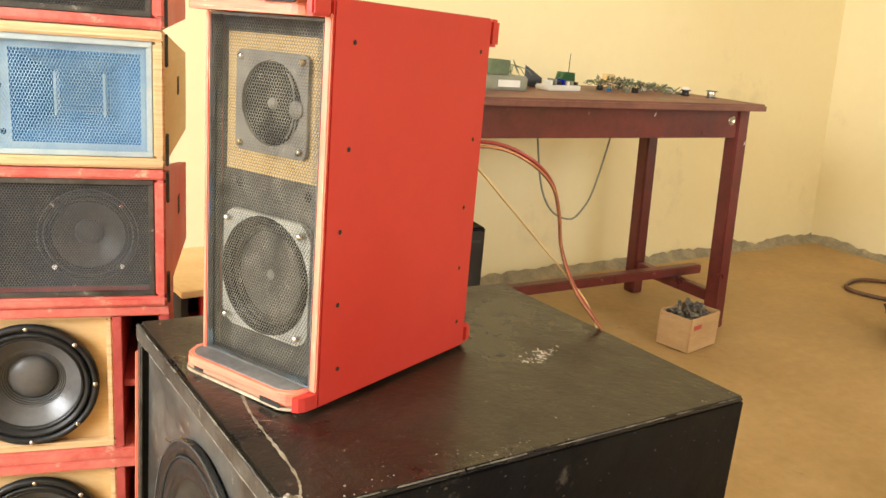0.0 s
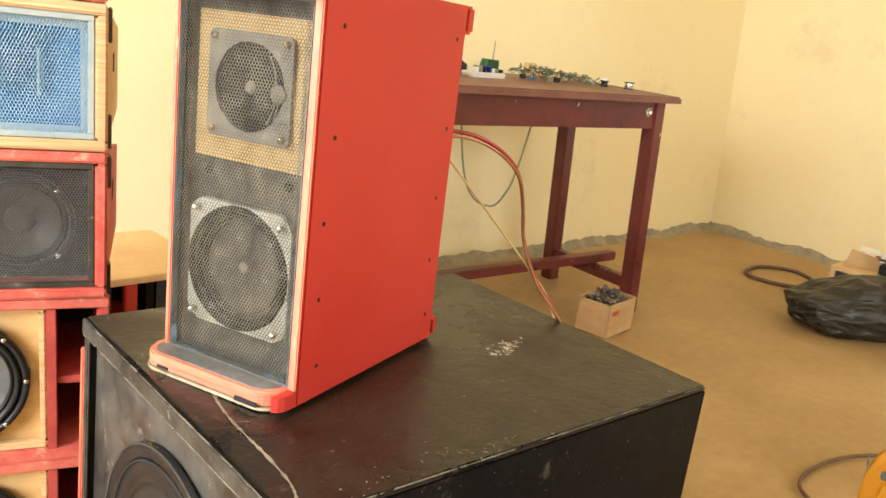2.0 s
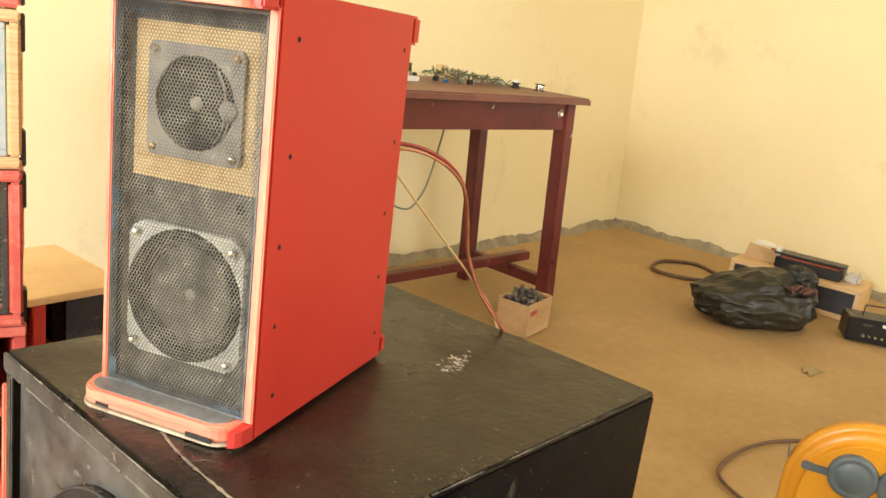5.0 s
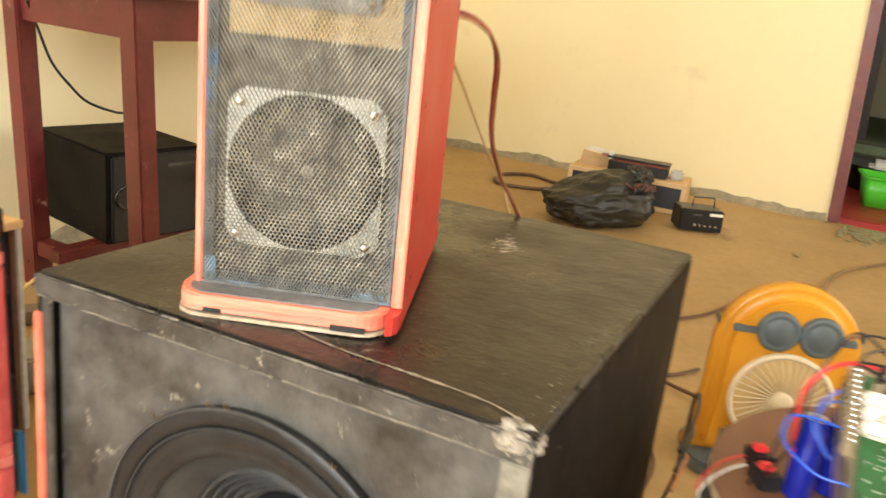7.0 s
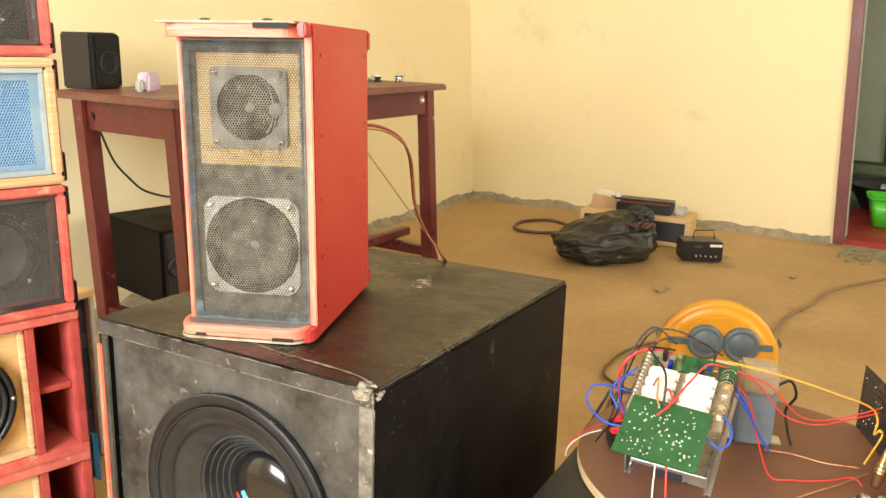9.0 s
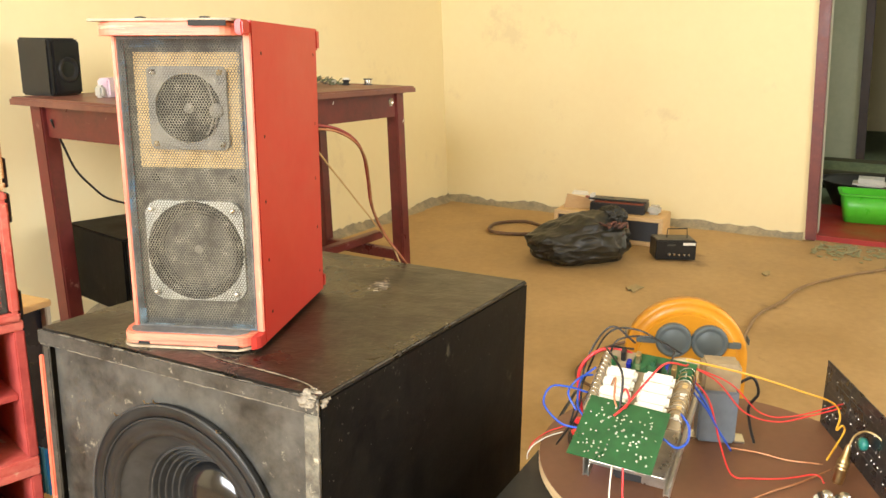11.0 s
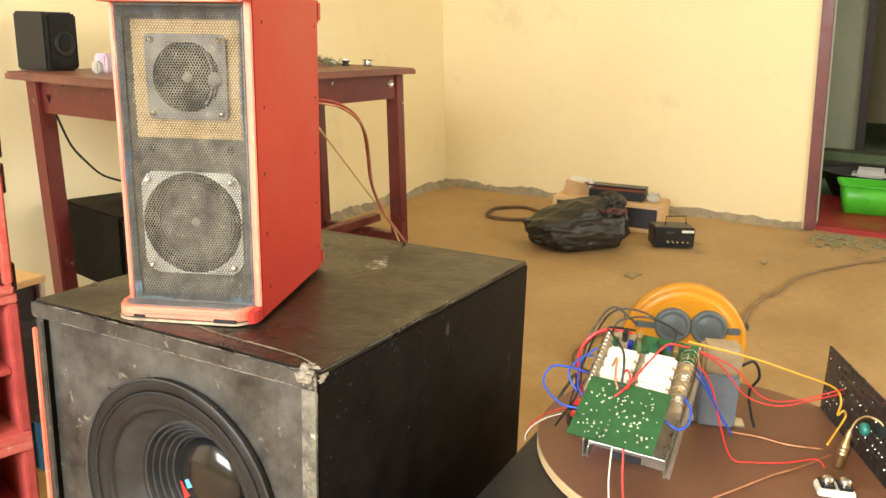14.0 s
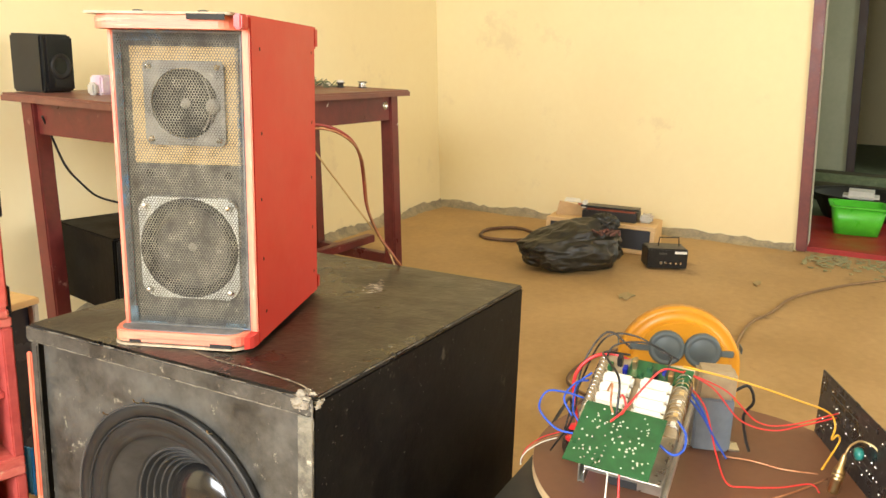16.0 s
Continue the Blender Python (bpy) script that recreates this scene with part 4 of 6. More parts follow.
        for x, q in ((-0.192, h - 0.048), (-0.188, 0.04), (-0.19, h * 0.55)):
            part("screw", lathe([(0.004, 0), (0.003, 0.003), (0, 0.003)], Matrix.Translation((x, 0.0105, q)) @ FACE, 10), DARK, t)
        driver(t, -0.275, 0.003, h * 0.5, 0.072, "woofer", BLUE_PLATE, BLUE_HORN, BLUE_HORN, BLUE_HORN, depth=0.09, screws=4)
        g = wire_mesh(x1 - x0, z1 - z0, 0.0037, 0.0007, 0.0006, 1.2)
        mm = MESH_BLUE
    else:
        part("baffle", block(x0, x1, 0.036, 0.042, z0, z1), DARK, t, "black front plate")
        for x in (-0.094, -0.262):
            driver(t, x, 0.0125, h * 0.5, 0.062, "woofer", RUBBER, RUBBER, CONE_GREY if kind == "dark" else CONE, CONE_GREY, depth=0.25, screws=4)
        g = wire_mesh(x1 - x0, z1 - z0, 0.0036, 0.0007, 0.0006)
        mm = MESH_DARK
    bmesh.ops.transform(g, matrix=Matrix.Translation((x0, -0.004, z0)), verts=g.verts)
    grille = part("grille", g, mm, t, "wire mesh over the drivers")
    for a0, a1, c0, c1 in ((x0, x1, z0, z0 + 0.007), (x0, x1, z1 - 0.007, z1), (x0, x0 + 0.007, z0 + 0.0075, z1 - 0.0075), (x1 - 0.007, x1, z0 + 0.0075, z1 - 0.0075)):
        part("mesh_border", block(a0, a1, -0.007, -0.0045, c0, c1, 0.0008), BLUE_PLATE if kind == "blue" else BAFFLE, grille)
    return t


def bass_bin(z, h):
    """A bass box with a bare plywood baffle and stacked ports at its sides."""
    t = thing("bass_speaker", STACK @ Matrix.Translation((0.008, 0, z)), "worn red bass speaker box with bare plywood baffle and side ports", "speaker", "stacked bass speakers")
    W, D, b = CW + 0.016, 0.33, 0.015
    part("top_panel", block(-W, 0, -0.006, D, h - b, h, 0.002), RED_PINK, t, "brushed thin red paint on plywood")
    part("bottom_panel", block(-W, 0, -0.006, D, 0, b, 0.002), RED_PINK, t)
    part("back_panel", block(-W, 0, D - 0.012, D, b + 0.0005, h - b - 0.0005), RED_OLD, t)
    for x in (-b, -W):
        part("side_panel", block(x, x + b, -0.006, D - 0.0125, b + 0.0005, h - b - 0.0005, 0.002), RED_OLD, t, "rough red painted side")
    for x in (-0.075, -W + 0.063):
        part("port_wall", block(x, x + 0.012, -0.002, 0.22, b + 0.0005, h - b - 0.0005, 0.001), RED_OLD, t)
    for x in (-0.0625, -W + b + 0.0005):
        part("port_shelf", block(x, x + 0.047, 0.006, 0.2, h * 0.46, h * 0.46 + 0.010, 0.001), RED_OLD, t, "red shelf dividing the port")
        # near-black sheet stands in for the shade deep in the port
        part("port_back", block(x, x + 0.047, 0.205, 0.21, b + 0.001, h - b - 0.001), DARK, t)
    x0, x1 = -W + 0.0755, -0.0755
    bw, bh, br = (x1 - x0) / 2, h / 2 - b - 0.0005, 0.082
    off = 0.012
    angs = sorted([2 * math.pi * i / 48 for i in range(48)] + [math.atan2(zz, xx) % (2 * math.pi) for xx in (bw - off, -bw - off) for zz in (bh, -bh)])
    o_, i_ = [], []
    for a in angs:
        c, q = math.cos(a), math.sin(a)
        reach = min(((bw - off) if c > 0 else (bw + off)) / max(abs(c), 1e-6), bh / max(abs(q), 1e-6))
        o_.append((reach * c, reach * q))
        i_.append((br * c, br * q))
    part("baffle", ring_plate(o_, i_, -0.03, -0.016, Matrix.Translation(((x0 + x1) / 2 + off, 0, h / 2)) @ FACE), PLY, t, "bare tan plywood baffle")
    for c0, c1 in ((b + 0.0005, b + 0.011), (h - b - 0.006, h - b - 0.0005)):
        part("batten", block(x0, x1, 0.002, 0.0155, c0, c1, 0.002), PLY_EDGE, t)
    part("batten", block(x1 - 0.008, x1, 0.002, 0.0155, b + 0.0115, h - b - 0.0065, 0.002), PLY_EDGE, t)
    driver(t, (x0 + x1) / 2 + 0.012, 0.008, h * 0.5, 0.088, "woofer", RUBBER, RUBBER, CONE_MID, CONE_MID, depth=0.30, cap_r=0.36, screws=8, rings=12, ripple=0.0011, from_f=0.60)
    return t


bass_bin(0.092, 0.230)
bass_bin(0.322, 0.230)
array_cabinet(0.552, 0.189, RED_PINK, RED, "red line array speaker with two drivers behind black mesh", "dark")
array_cabinet(0.741, 0.176, PLY_EDGE, PLY, "bare plywood line array speaker with pale blue mesh front", "blue")
array_cabinet(0.917, 0.176, RED_PINK, RED, "red line array speaker with two drivers behind black mesh", "dark")
pl = thing("stack_base", STACK, "low red-brown wooden base under the speaker stack", "base")
part("plinth", block(-CW, 0.0, 0.004, 0.32, 0.0, 0.0915, 0.003), RED_OLD, pl)
tg = thing("blue_card", STACK @ Matrix.Translation((0.0095, 0.004, 0.0)), "blue folded card stuck between the bass boxes", "card")
for k in range(3):
    part("strip", block(0.0005 + 0.0045 * k, 0.0045 + 0.0045 * k, 0.0, 0.004, 0.268 - 0.004 * k, 0.345 - 0.003 * k, 0.0006), BLUE_TAPE if k != 1 else INK_BLUE, tg)

# ---- open cabinet with a plywood top behind the stack ----
oc = thing("open_cabinet", pose(0.775, 2.225, 0, 0, 0, 3), "unfinished speaker cabinet with plywood top and red shelf in plastic wrap", "cabinet")
OW, OD, OH = 0.218, 0.30, 0.40
part("top", block(-0.01, OW, 0, OD, OH - 0.014, OH, 0.002), PLY, oc, "bare plywood top")
part("side_panel", block(OW - 0.014, OW - 0.001, 0.004, OD, 0, OH - 0.0145, 0.002), CLEAR, oc, "side wrapped in cloudy plastic")
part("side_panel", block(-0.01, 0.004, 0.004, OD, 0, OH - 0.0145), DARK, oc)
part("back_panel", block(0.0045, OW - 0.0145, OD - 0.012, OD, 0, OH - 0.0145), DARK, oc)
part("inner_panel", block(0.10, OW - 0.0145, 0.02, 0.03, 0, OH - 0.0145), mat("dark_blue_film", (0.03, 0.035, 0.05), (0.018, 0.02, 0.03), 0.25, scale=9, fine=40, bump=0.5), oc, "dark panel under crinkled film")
part("post", block(0.03, 0.055, 0.004, 0.02, 0, OH - 0.0145, 0.002), RED, oc, "bright red post")
part("shelf", block(0.0555, 0.10, 0.006, 0.2, 0.26, 0.278, 0.001), RED, oc, "red shelf")

# ---- black loudspeaker on the table's stretchers ----
bc = thing("black_subwoofer", pose(1.475, 2.575, 0.159, 0, 0, -12), "black home subwoofer resting on the table stretchers", "subwoofer")
part("body", block(0.0, 0.275, 0.0, 0.34, 0, 0.229, 0.005), SHADED_BLACK, bc)
part("front_panel", block(0.008, 0.267, -0.012, -0.0005, 0.008, 0.221, 0.004), BLACK_PLASTIC, bc, "black front panel")
part("port", lathe([(0.032, 0.0), (0.032, 0.006), (0.026, 0.006), (0.022, -0.004), (0, -0.004)], Matrix.Translation((0.045, -0.012, 0.12)) @ FACE, 24), CAP_GLOSS, bc, "glossy round port", True)
part("trim", block(0.16, 0.255, -0.0135, -0.0125, 0.186, 0.194), BAFFLE, bc)

# ---- things on the table ----
TT = TZ
def on_table(name, x, y, rz, label, category):
    return thing(name, pose(x + 0.03, y + 0.039, TT, 0, 0, rz), label, category)


ds = on_table("desktop_speaker", 1.512, 2.80, 6, "small black desktop speaker with rounded glossy front", "speaker")
part("body", block(-0.055, 0.055, 0, 0.12, 0, 0.165, 0.006), BLACK_PLASTIC, ds)
part("front_panel", block(-0.052, 0.052, -0.014, -0.0005, 0.004, 0.161, 0.006), CAP_GLOSS, ds, "glossy rounded front")
part("driver", lathe([(0.036, 0.0), (0.036, 0.004), (0.030, 0.004), (0.012, -0.006), (0, -0.004)], Matrix.Translation((0, -0.014, 0.075)) @ FACE, 28), RUBBER, ds, "", True)
lp = on_table("plastic_packet", 1.553, 2.665, 15, "lilac packet in crinkled clear plastic", "packet")
part("packet", block(-0.032, 0.032, -0.02, 0.02, 0, 0.055, 0.006), LILAC, lp)
part("flap", block(-0.055, -0.033, -0.012, 0.014, 0.0, 0.035, 0.006), CLEAR, lp)
bt = on_table("small_bottle", 1.66, 2.62, 0, "small dark bottle with black cap", "bottle")
part("body", lathe([(0.0, 0), (0.012, 0.0), (0.013, 0.003), (0.013, 0.028), (0.006, 0.036), (0.006, 0.042)], None, 16), BLACK_PLASTIC, bt, "", True)
part("cap", lathe([(0.008, 0.042), (0.008, 0.054), (0, 0.055)], None, 14), RUBBER, bt, "", True)
mc = on_table("meter_case", 1.80, 2.60, -6, "grey-green electronic case with a heap of green wires", "electronics case")
part("body", block(-0.075, 0.075, -0.05, 0.05, 0, 0.042, 0.005), GREY_GREEN, mc)
part("label_plate", block(-0.03, 0.045, -0.0525, -0.0505, 0.01, 0.03), WHITE, mc, "white label")
part("circuit_board", block(-0.05, 0.02, -0.03, 0.03, 0.043, 0.085, 0.002), OLIVE, mc)
wb = None
for k in range(16):
    a = rng.uniform(0, 6.28)
    p0 = Vector((rng.uniform(-0.05, 0.06), rng.uniform(-0.03, 0.03), 0.05))
    wb = tube([p0, p0 + Vector((0.02 * math.cos(a), 0.02, rng.uniform(0.01, 0.04))), p0 + Vector((0.05 * math.cos(a), 0.03 * math.sin(a), rng.uniform(-0.0, 0.03))), p0 + Vector((0.07 * math.cos(a), 0.04 * math.sin(a), -0.004))], 0.0012, 4, 5, wb)
part("wires", wb, OLIVE, mc, "tangled thin green wires")
wbx = on_table("white_board", 2.06, 2.62, 6, "white plastic board with loose parts", "circuit board")
part("board", block(-0.075, 0.075, -0.03, 0.03, 0, 0.016, 0.002), WHITE, wbx)
for k in range(7):
    x = -0.06 + 0.02 * k
    part("component", block(x, x + rng.uniform(0.006, 0.014), -0.02, 0.015, 0.0165, 0.02 + rng.uniform(0.003, 0.016), 0.001), [WHITE, GREY_GREEN, BLACK_PLASTIC, BLUE_CAN][k % 4], wbx)
ub = on_table("upright_circuit_board", 2.02, 2.70, -20, "dark circuit board standing on edge", "circuit board")
part("board", plate([(-0.03, 0), (0.03, 0), (0.03, 0.03), (-0.03, 0.068)], 0, 0.002, FACE), BLACK_PLASTIC, ub)
gb = on_table("green_module", 2.17, 2.70, 8, "green circuit module with a thin antenna rod", "circuit board")
part("board", plate([(-0.04, 0), (0.04, 0), (0.036, 0.05), (-0.02, 0.052)], -0.03, 0.0, FACE), GREEN_PCB, gb)
part("antenna", tube([(0.0, 0.0, 0.05), (0.002, 0.0, 0.112)], 0.0012, smooth=False), BLACK_WIRE, gb)
ob_ = on_table("orange_part_box", 2.46, 2.80, -5, "small tan and orange component box", "box")
part("box", block(-0.018, 0.018, -0.014, 0.014, 0, 0.046, 0.001), TAN, ob_)
GREY_WIRE = mat("grey_wire", (0.07, 0.068, 0.06), (0.03, 0.03, 0.028), 0.5, scale=80, bump=0.0)
tangle = on_table("wire_tangle", 2.40, 2.64, 0, "heap of dark wires and small parts on the table", "wires")
for mt, nm, cnt in ((GREY_WIRE, "wire", 30), (OLIVE, "wire", 26), (TAN, "wire", 10), (BLUE_WIRE, "wire", 2)):
    for k in range(cnt):
        x, y = rng.uniform(-0.16, 0.2), rng.uniform(-0.06, 0.08)
        a = rng.uniform(0, 6.28)
        hgt = max(0.006, 0.045 - 0.12 * abs(x + 0.02))
        pts = [Vector((x + 0.03 * q * math.cos(a + q * 0.7), y + 0.022 * q * math.sin(a + q * 0.9), 0.002 + hgt * abs(math.sin(q * 1.7 + a)))) for q in range(4)]
        part(nm, tube(pts, rng.uniform(0.0008, 0.002), 4, 5), mt, tangle)
for k in range(14):
    x, y = rng.uniform(-0.14, 0.22), rng.uniform(-0.07, 0.06)
    part("component", block(x, x + rng.uniform(0.008, 0.028), y, y + 0.012, 0, rng.uniform(0.006, 0.022), 0.001), [BLACK_PLASTIC, GREY_GREEN, CERAMIC, ALU, BLUE_TAPE][k % 5], tangle)
wp = on_table("white_coil", 2.60, 2.56, 0, "white and black small coil", "coil")
part("body", lathe([(0, 0), (0.016, 0), (0.017, 0.003), (0.012, 0.006), (0.012, 0.014), (0.017, 0.017), (0.016, 0.02), (0, 0.02)], None, 16), BLACK_PLASTIC, wp, "", True)
part("cap", lathe([(0.014, 0.0202), (0.012, 0.028), (0, 0.028)], None, 14), WHITE, wp, "", True)
sp = on_table("solder_spool", 2.665, 2.50, 0, "silver solder wire spool", "spool")
part("flange", lathe([(0, 0), (0.019, 0), (0.019, 0.003), (0.013, 0.0035)], None, 20), BLACK_PLASTIC, sp)
part("winding", lathe([(0.0145, 0.0036), (0.0155, 0.012), (0.0145, 0.020)], None, 20), STEEL, sp, "", True)
part("flange", lathe([(0.013, 0.0205), (0.019, 0.021), (0.019, 0.024), (0.008, 0.0245), (0.0, 0.022)], None, 20), BLACK_PLASTIC, sp)

# ---- cables ----
def cable(name, pts, r, material, label, n=8, twist=None):
    t = tagged(part(name, tube(pts, r, n), material, None, "", True), label, "cable")
    return t


cable("speaker_cable", [(0.836, 1.437, 0.795), (0.852, 1.434, 0.818), (0.875, 1.43, 0.828), (0.908, 1.415, 0.824), (0.945, 1.406, 0.806), (0.98, 1.411, 0.778), (1.004, 1.419, 0.738), (1.018, 1.421, 0.69), (1.04, 1.412, 0.64), (1.066, 1.399, 0.602), (1.086, 1.394, 0.57), (1.094, 1.392, 0.5), (1.10, 1.39, 0.3), (1.12, 1.38, 0.05)], 0.0024, mat("red_speaker_wire", (0.36, 0.05, 0.035), (0.28, 0.035, 0.03), 0.4, bump=0.0), "red speaker cable arching down from the red speaker")
cable("speaker_cable", [(0.838, 1.432, 0.79), (0.853, 1.429, 0.813), (0.876, 1.425, 0.823), (0.908, 1.410, 0.819), (0.943, 1.401, 0.801), (0.978, 1.406, 0.773), (1.001, 1.414, 0.733), (1.015, 1.416, 0.685), (1.037, 1.407, 0.636), (1.064, 1.395, 0.599), (1.084, 1.390, 0.57), (1.092, 1.388, 0.5), (1.098, 1.386, 0.3), (1.11, 1.376, 0.05)], 0.0018, COPPER, "copper coloured speaker cable beside the red one")
cable("twisted_wire", [(0.838, 1.437, 0.80), (0.866, 1.428, 0.805), (0.92, 1.424, 0.757), (0.98, 1.423, 0.702), (1.03, 1.421, 0.655), (1.078, 1.41, 0.595), (1.094, 1.40, 0.5), (1.10, 1.39, 0.1)], 0.0014, TAN, "thin twisted cream wire")
for ob in bpy.data.objects:
    if ob.name.startswith(("speaker_cable", "twisted_wire")):
        ob.location.x -= 0.014
cable("hanging_cable", [(2.12, 2.78, 0.70), (2.133, 2.78, 0.613), (2.175, 2.78, 0.44), (2.24, 2.78, 0.345), (2.333, 2.78, 0.312), (2.39, 2.78, 0.35), (2.43, 2.78, 0.42), (2.48, 2.78, 0.606), (2.49, 2.78, 0.70)], 0.0035, GREY_GREEN, "grey-green cable hanging in a loop under the table")
cable("power_lead", [(1.45, 2.80, 0.72), (1.478, 2.80, 0.654), (1.515, 2.80, 0.57), (1.565, 2.80, 0.512), (1.62, 2.80, 0.465), (1.70, 2.79, 0.434), (1.72, 2.76, 0.436)], 0.0035, BLACK_WIRE, "black lead hanging from the table to the subwoofer")
cable("floor_cable", [(3.84, 2.03, 0.05), (3.9, 2.2, 0.008), (3.97, 2.36, 0.007), (3.86, 2.47, 0.007), (3.72, 2.46, 0.007), (3.645, 2.40, 0.007), (3.66, 2.29, 0.007), (3.72, 2.21, 0.008), (3.83, 2.13, 0.012), (3.87, 2.05, 0.03)], 0.009, BROWN_WIRE, "thick brown cable looped on the floor")
cable("floor_cable", [(4.45, 0.36, 0.03), (4.2, 0.50, 0.006), (3.97, 0.56, 0.005), (3.75, 0.72, 0.005), (3.43, 0.90, 0.005), (3.15, 0.96, 0.005), (2.91, 1.02, 0.005), (2.5, 1.02, 0.005), (2.1, 1.0, 0.006), (1.85, 1.02, 0.02)], 0.0055, mat("dusty_cable", (0.30, 0.19, 0.10), (0.22, 0.14, 0.07), 0.6, bump=0.0), "dusty brown cable running across the floor to the doorway")
cable("floor_cable", [(1.3, 1.24, 0.006), (1.58, 1.22, 0.006), (1.75, 1.30, 0.006), (1.95, 1.33, 0.006), (2.05, 1.26, 0.006), (2.12, 1.22, 0.006)], 0.005, BROWN_WIRE, "dark brown cable beside the subwoofer")
cable("floor_cable", [(1.9, 1.12, 0.02), (1.98, 1.28, 0.008), (2.06, 1.40, 0.006), (2.2, 1.42, 0.006), (2.36, 1.385, 0.006), (2.55, 1.27, 0.006), (2.75, 1.2, 0.006)], 0.005, BROWN_WIRE, "brown fan lead on the floor")
for k in range(3):
    cable("speaker_wire", [(1.12, 1.14, 0.30 - 0.03 * k), (1.20, 1.135, 0.33 - 0.04 * k), (1.30, 1.15, 0.30 - 0.05 * k), (1.38, 1.16, 0.12), (1.45, 1.18, 0.01)], 0.003, BLACK_WIRE if k < 2 else COPPER, "loose wire behind the subwoofer")

# ---- carton under the table ----
ct = thing("scrap_carton", pose(2.45, 2.29, 0, 0, 0, 8), "small cardboard carton filled with scrap parts", "carton")
for x0, x1, y0, y1 in ((-0.085, 0.085, -0.06, -0.056), (-0.085, 0.085, 0.056, 0.06), (-0.085, -0.081, -0.0555, 0.0555), (0.081, 0.085, -0.0555, 0.0555)):
    part("wall", block(x0, x1, y0, y1, 0, 0.115 + rng.uniform(-0.004, 0.004), 0.0008), CARDBOARD, ct)
part("base", block(-0.0805, 0.0805, -0.0555, 0.0555, 0, 0.004), CARDBOARD, ct)
part("print", block(-0.07, -0.025, -0.0612, -0.0604, 0.075, 0.09), RED_OLD, ct, "faded red print")
jk = None
for k in range(60):
    x, y = rng.uniform(-0.075, 0.075), rng.uniform(-0.05, 0.05)
    bx = block(-0.01, 0.01, -0.006, 0.006, -0.005, 0.005)
    bmesh.ops.transform(bx, matrix=Matrix.Translation((x, y, 0.095 + rng.uniform(-0.01, 0.028))) @ pose(0, 0, 0, rng.uniform(0, 180), rng.uniform(0, 180), rng.uniform(0, 180)), verts=bx.verts)
    jk = join(jk, bx)
jk = block(-0.0795, 0.0795, -0.0545, 0.0545, 0.0045, 0.09, bm=jk)
part("scraps", jk, mat("mixed_scrap", (0.24, 0.20, 0.15), (0.05, 0.045, 0.04), 0.6, scale=60, spread=(0.4, 0.6)), ct, "dark metal and plastic scraps")["kind"] = "stuff"

# ---- heap against the east wall ----
bag = thing("refuse_bag", pose(3.37, 1.86, 0, 0, 0, -49), "crumpled black plastic bag full of scraps", "bag")
bb = bmesh.new()
bmesh.ops.create_icosphere(bb, subdivisions=6, radius=1)
for v in bb.verts:
    q = v.co.copy()
    f = 1.05 + 0.14 * noise.noise(q * 1.4 + Vector((3, 1, 0))) - 0.20 * abs(noise.noise(q * 2.1 + Vector((0, 5, 2)))) - 0.07 * abs(noise.noise(q * 4.6 + Vector((2, 0, 7)))) - 0.02 * abs(noise.noise(q * 11))
    spread = 1.0 + 0.16 * max(0.0, -q.z)
    rise = 0.92 + 0.28 * q.x
    zz = q.z * f * 0.125 * rise + 0.098 * (0.9 + 0.12 * q.x)
    v.co = Vector((q.x * f * spread * 0.235 * (1.10 if q.x > 0 else 1.0), q.y * f * spread * 0.155, max(zz, 0.0)))
    # the open mouth sinks in
    d = (Vector((q.x, q.y, q.z)) - Vector((0.55, -0.45, 0.70))).length
    if d < 0.42:
        v.co -= Vector((0.0, -0.02, 0.055)) * (1 - d / 0.42)
part("sack", bb, BAG, bag, "shiny creased black plastic", True)
st = None
for k in range(9):
    p0 = Vector((0.135 + rng.uniform(-0.035, 0.04), -0.055 + rng.uniform(-0.03, 0.03), 0.165))
    st = tube([p0, p0 + Vector((rng.uniform(-0.04, 0.04), -0.03, 0.02)), p0 + Vector((rng.uniform(-0.03, 0.03), -0.035, 0.0))], 0.006, 5, 6, st)
part("scraps", st, mat("rusty_scrap", (0.15, 0.055, 0.04), (0.05, 0.03, 0.02), 0.7, scale=30), bag, "brown scraps in the bag's mouth")
col = bmesh.new()
bmesh.ops.create_icosphere(col, subdivisions=5, radius=1)
for v in col.verts:
    q = v.co.copy()
    f = 1.1 - 0.5 * abs(noise.noise(q * 2.2 + Vector((9, 0, 1)))) - 0.25 * abs(noise.noise(q * 5))
    v.co = Vector((0.165 + q.x * f * 0.075, 0.015 + q.y * f * 0.06, 0.190 + q.z * f * 0.05))
part("gathered_mouth", col, BAG, bag, "", True)

hb = thing("wooden_speaker_shell", pose(3.77, 1.845, 0, 0, 0, -86), "plywood box with black front, topped with junk", "box")
part("body", block(-0.27, 0.27, 0.012, 0.24, 0, 0.138, 0.003), PLY, hb)
for x0, x1, z0, z1 in ((-0.27, 0.27, 0.0, 0.02), (-0.27, 0.27, 0.119, 0.139), (-0.27, -0.25, 0.0205, 0.1185), (0.25, 0.27, 0.0205, 0.1185)):
    part("edge", block(x0, x1, -0.002, 0.0115, z0, z1, 0.002), PLY_EDGE, hb)
part("front_panel", block(-0.249, 0.249, 0.006, 0.0118, 0.021, 0.118), mat("slate_panel", (0.03, 0.033, 0.04), (0.02, 0.022, 0.028), 0.5, scale=8), hb, "dark slate front panel")
part("screw", lathe([(0.006, 0), (0.004, 0.003), (0, 0.004)], Matrix.Translation((0.06, 0.006, 0.092)) @ FACE, 10), STEEL, hb)
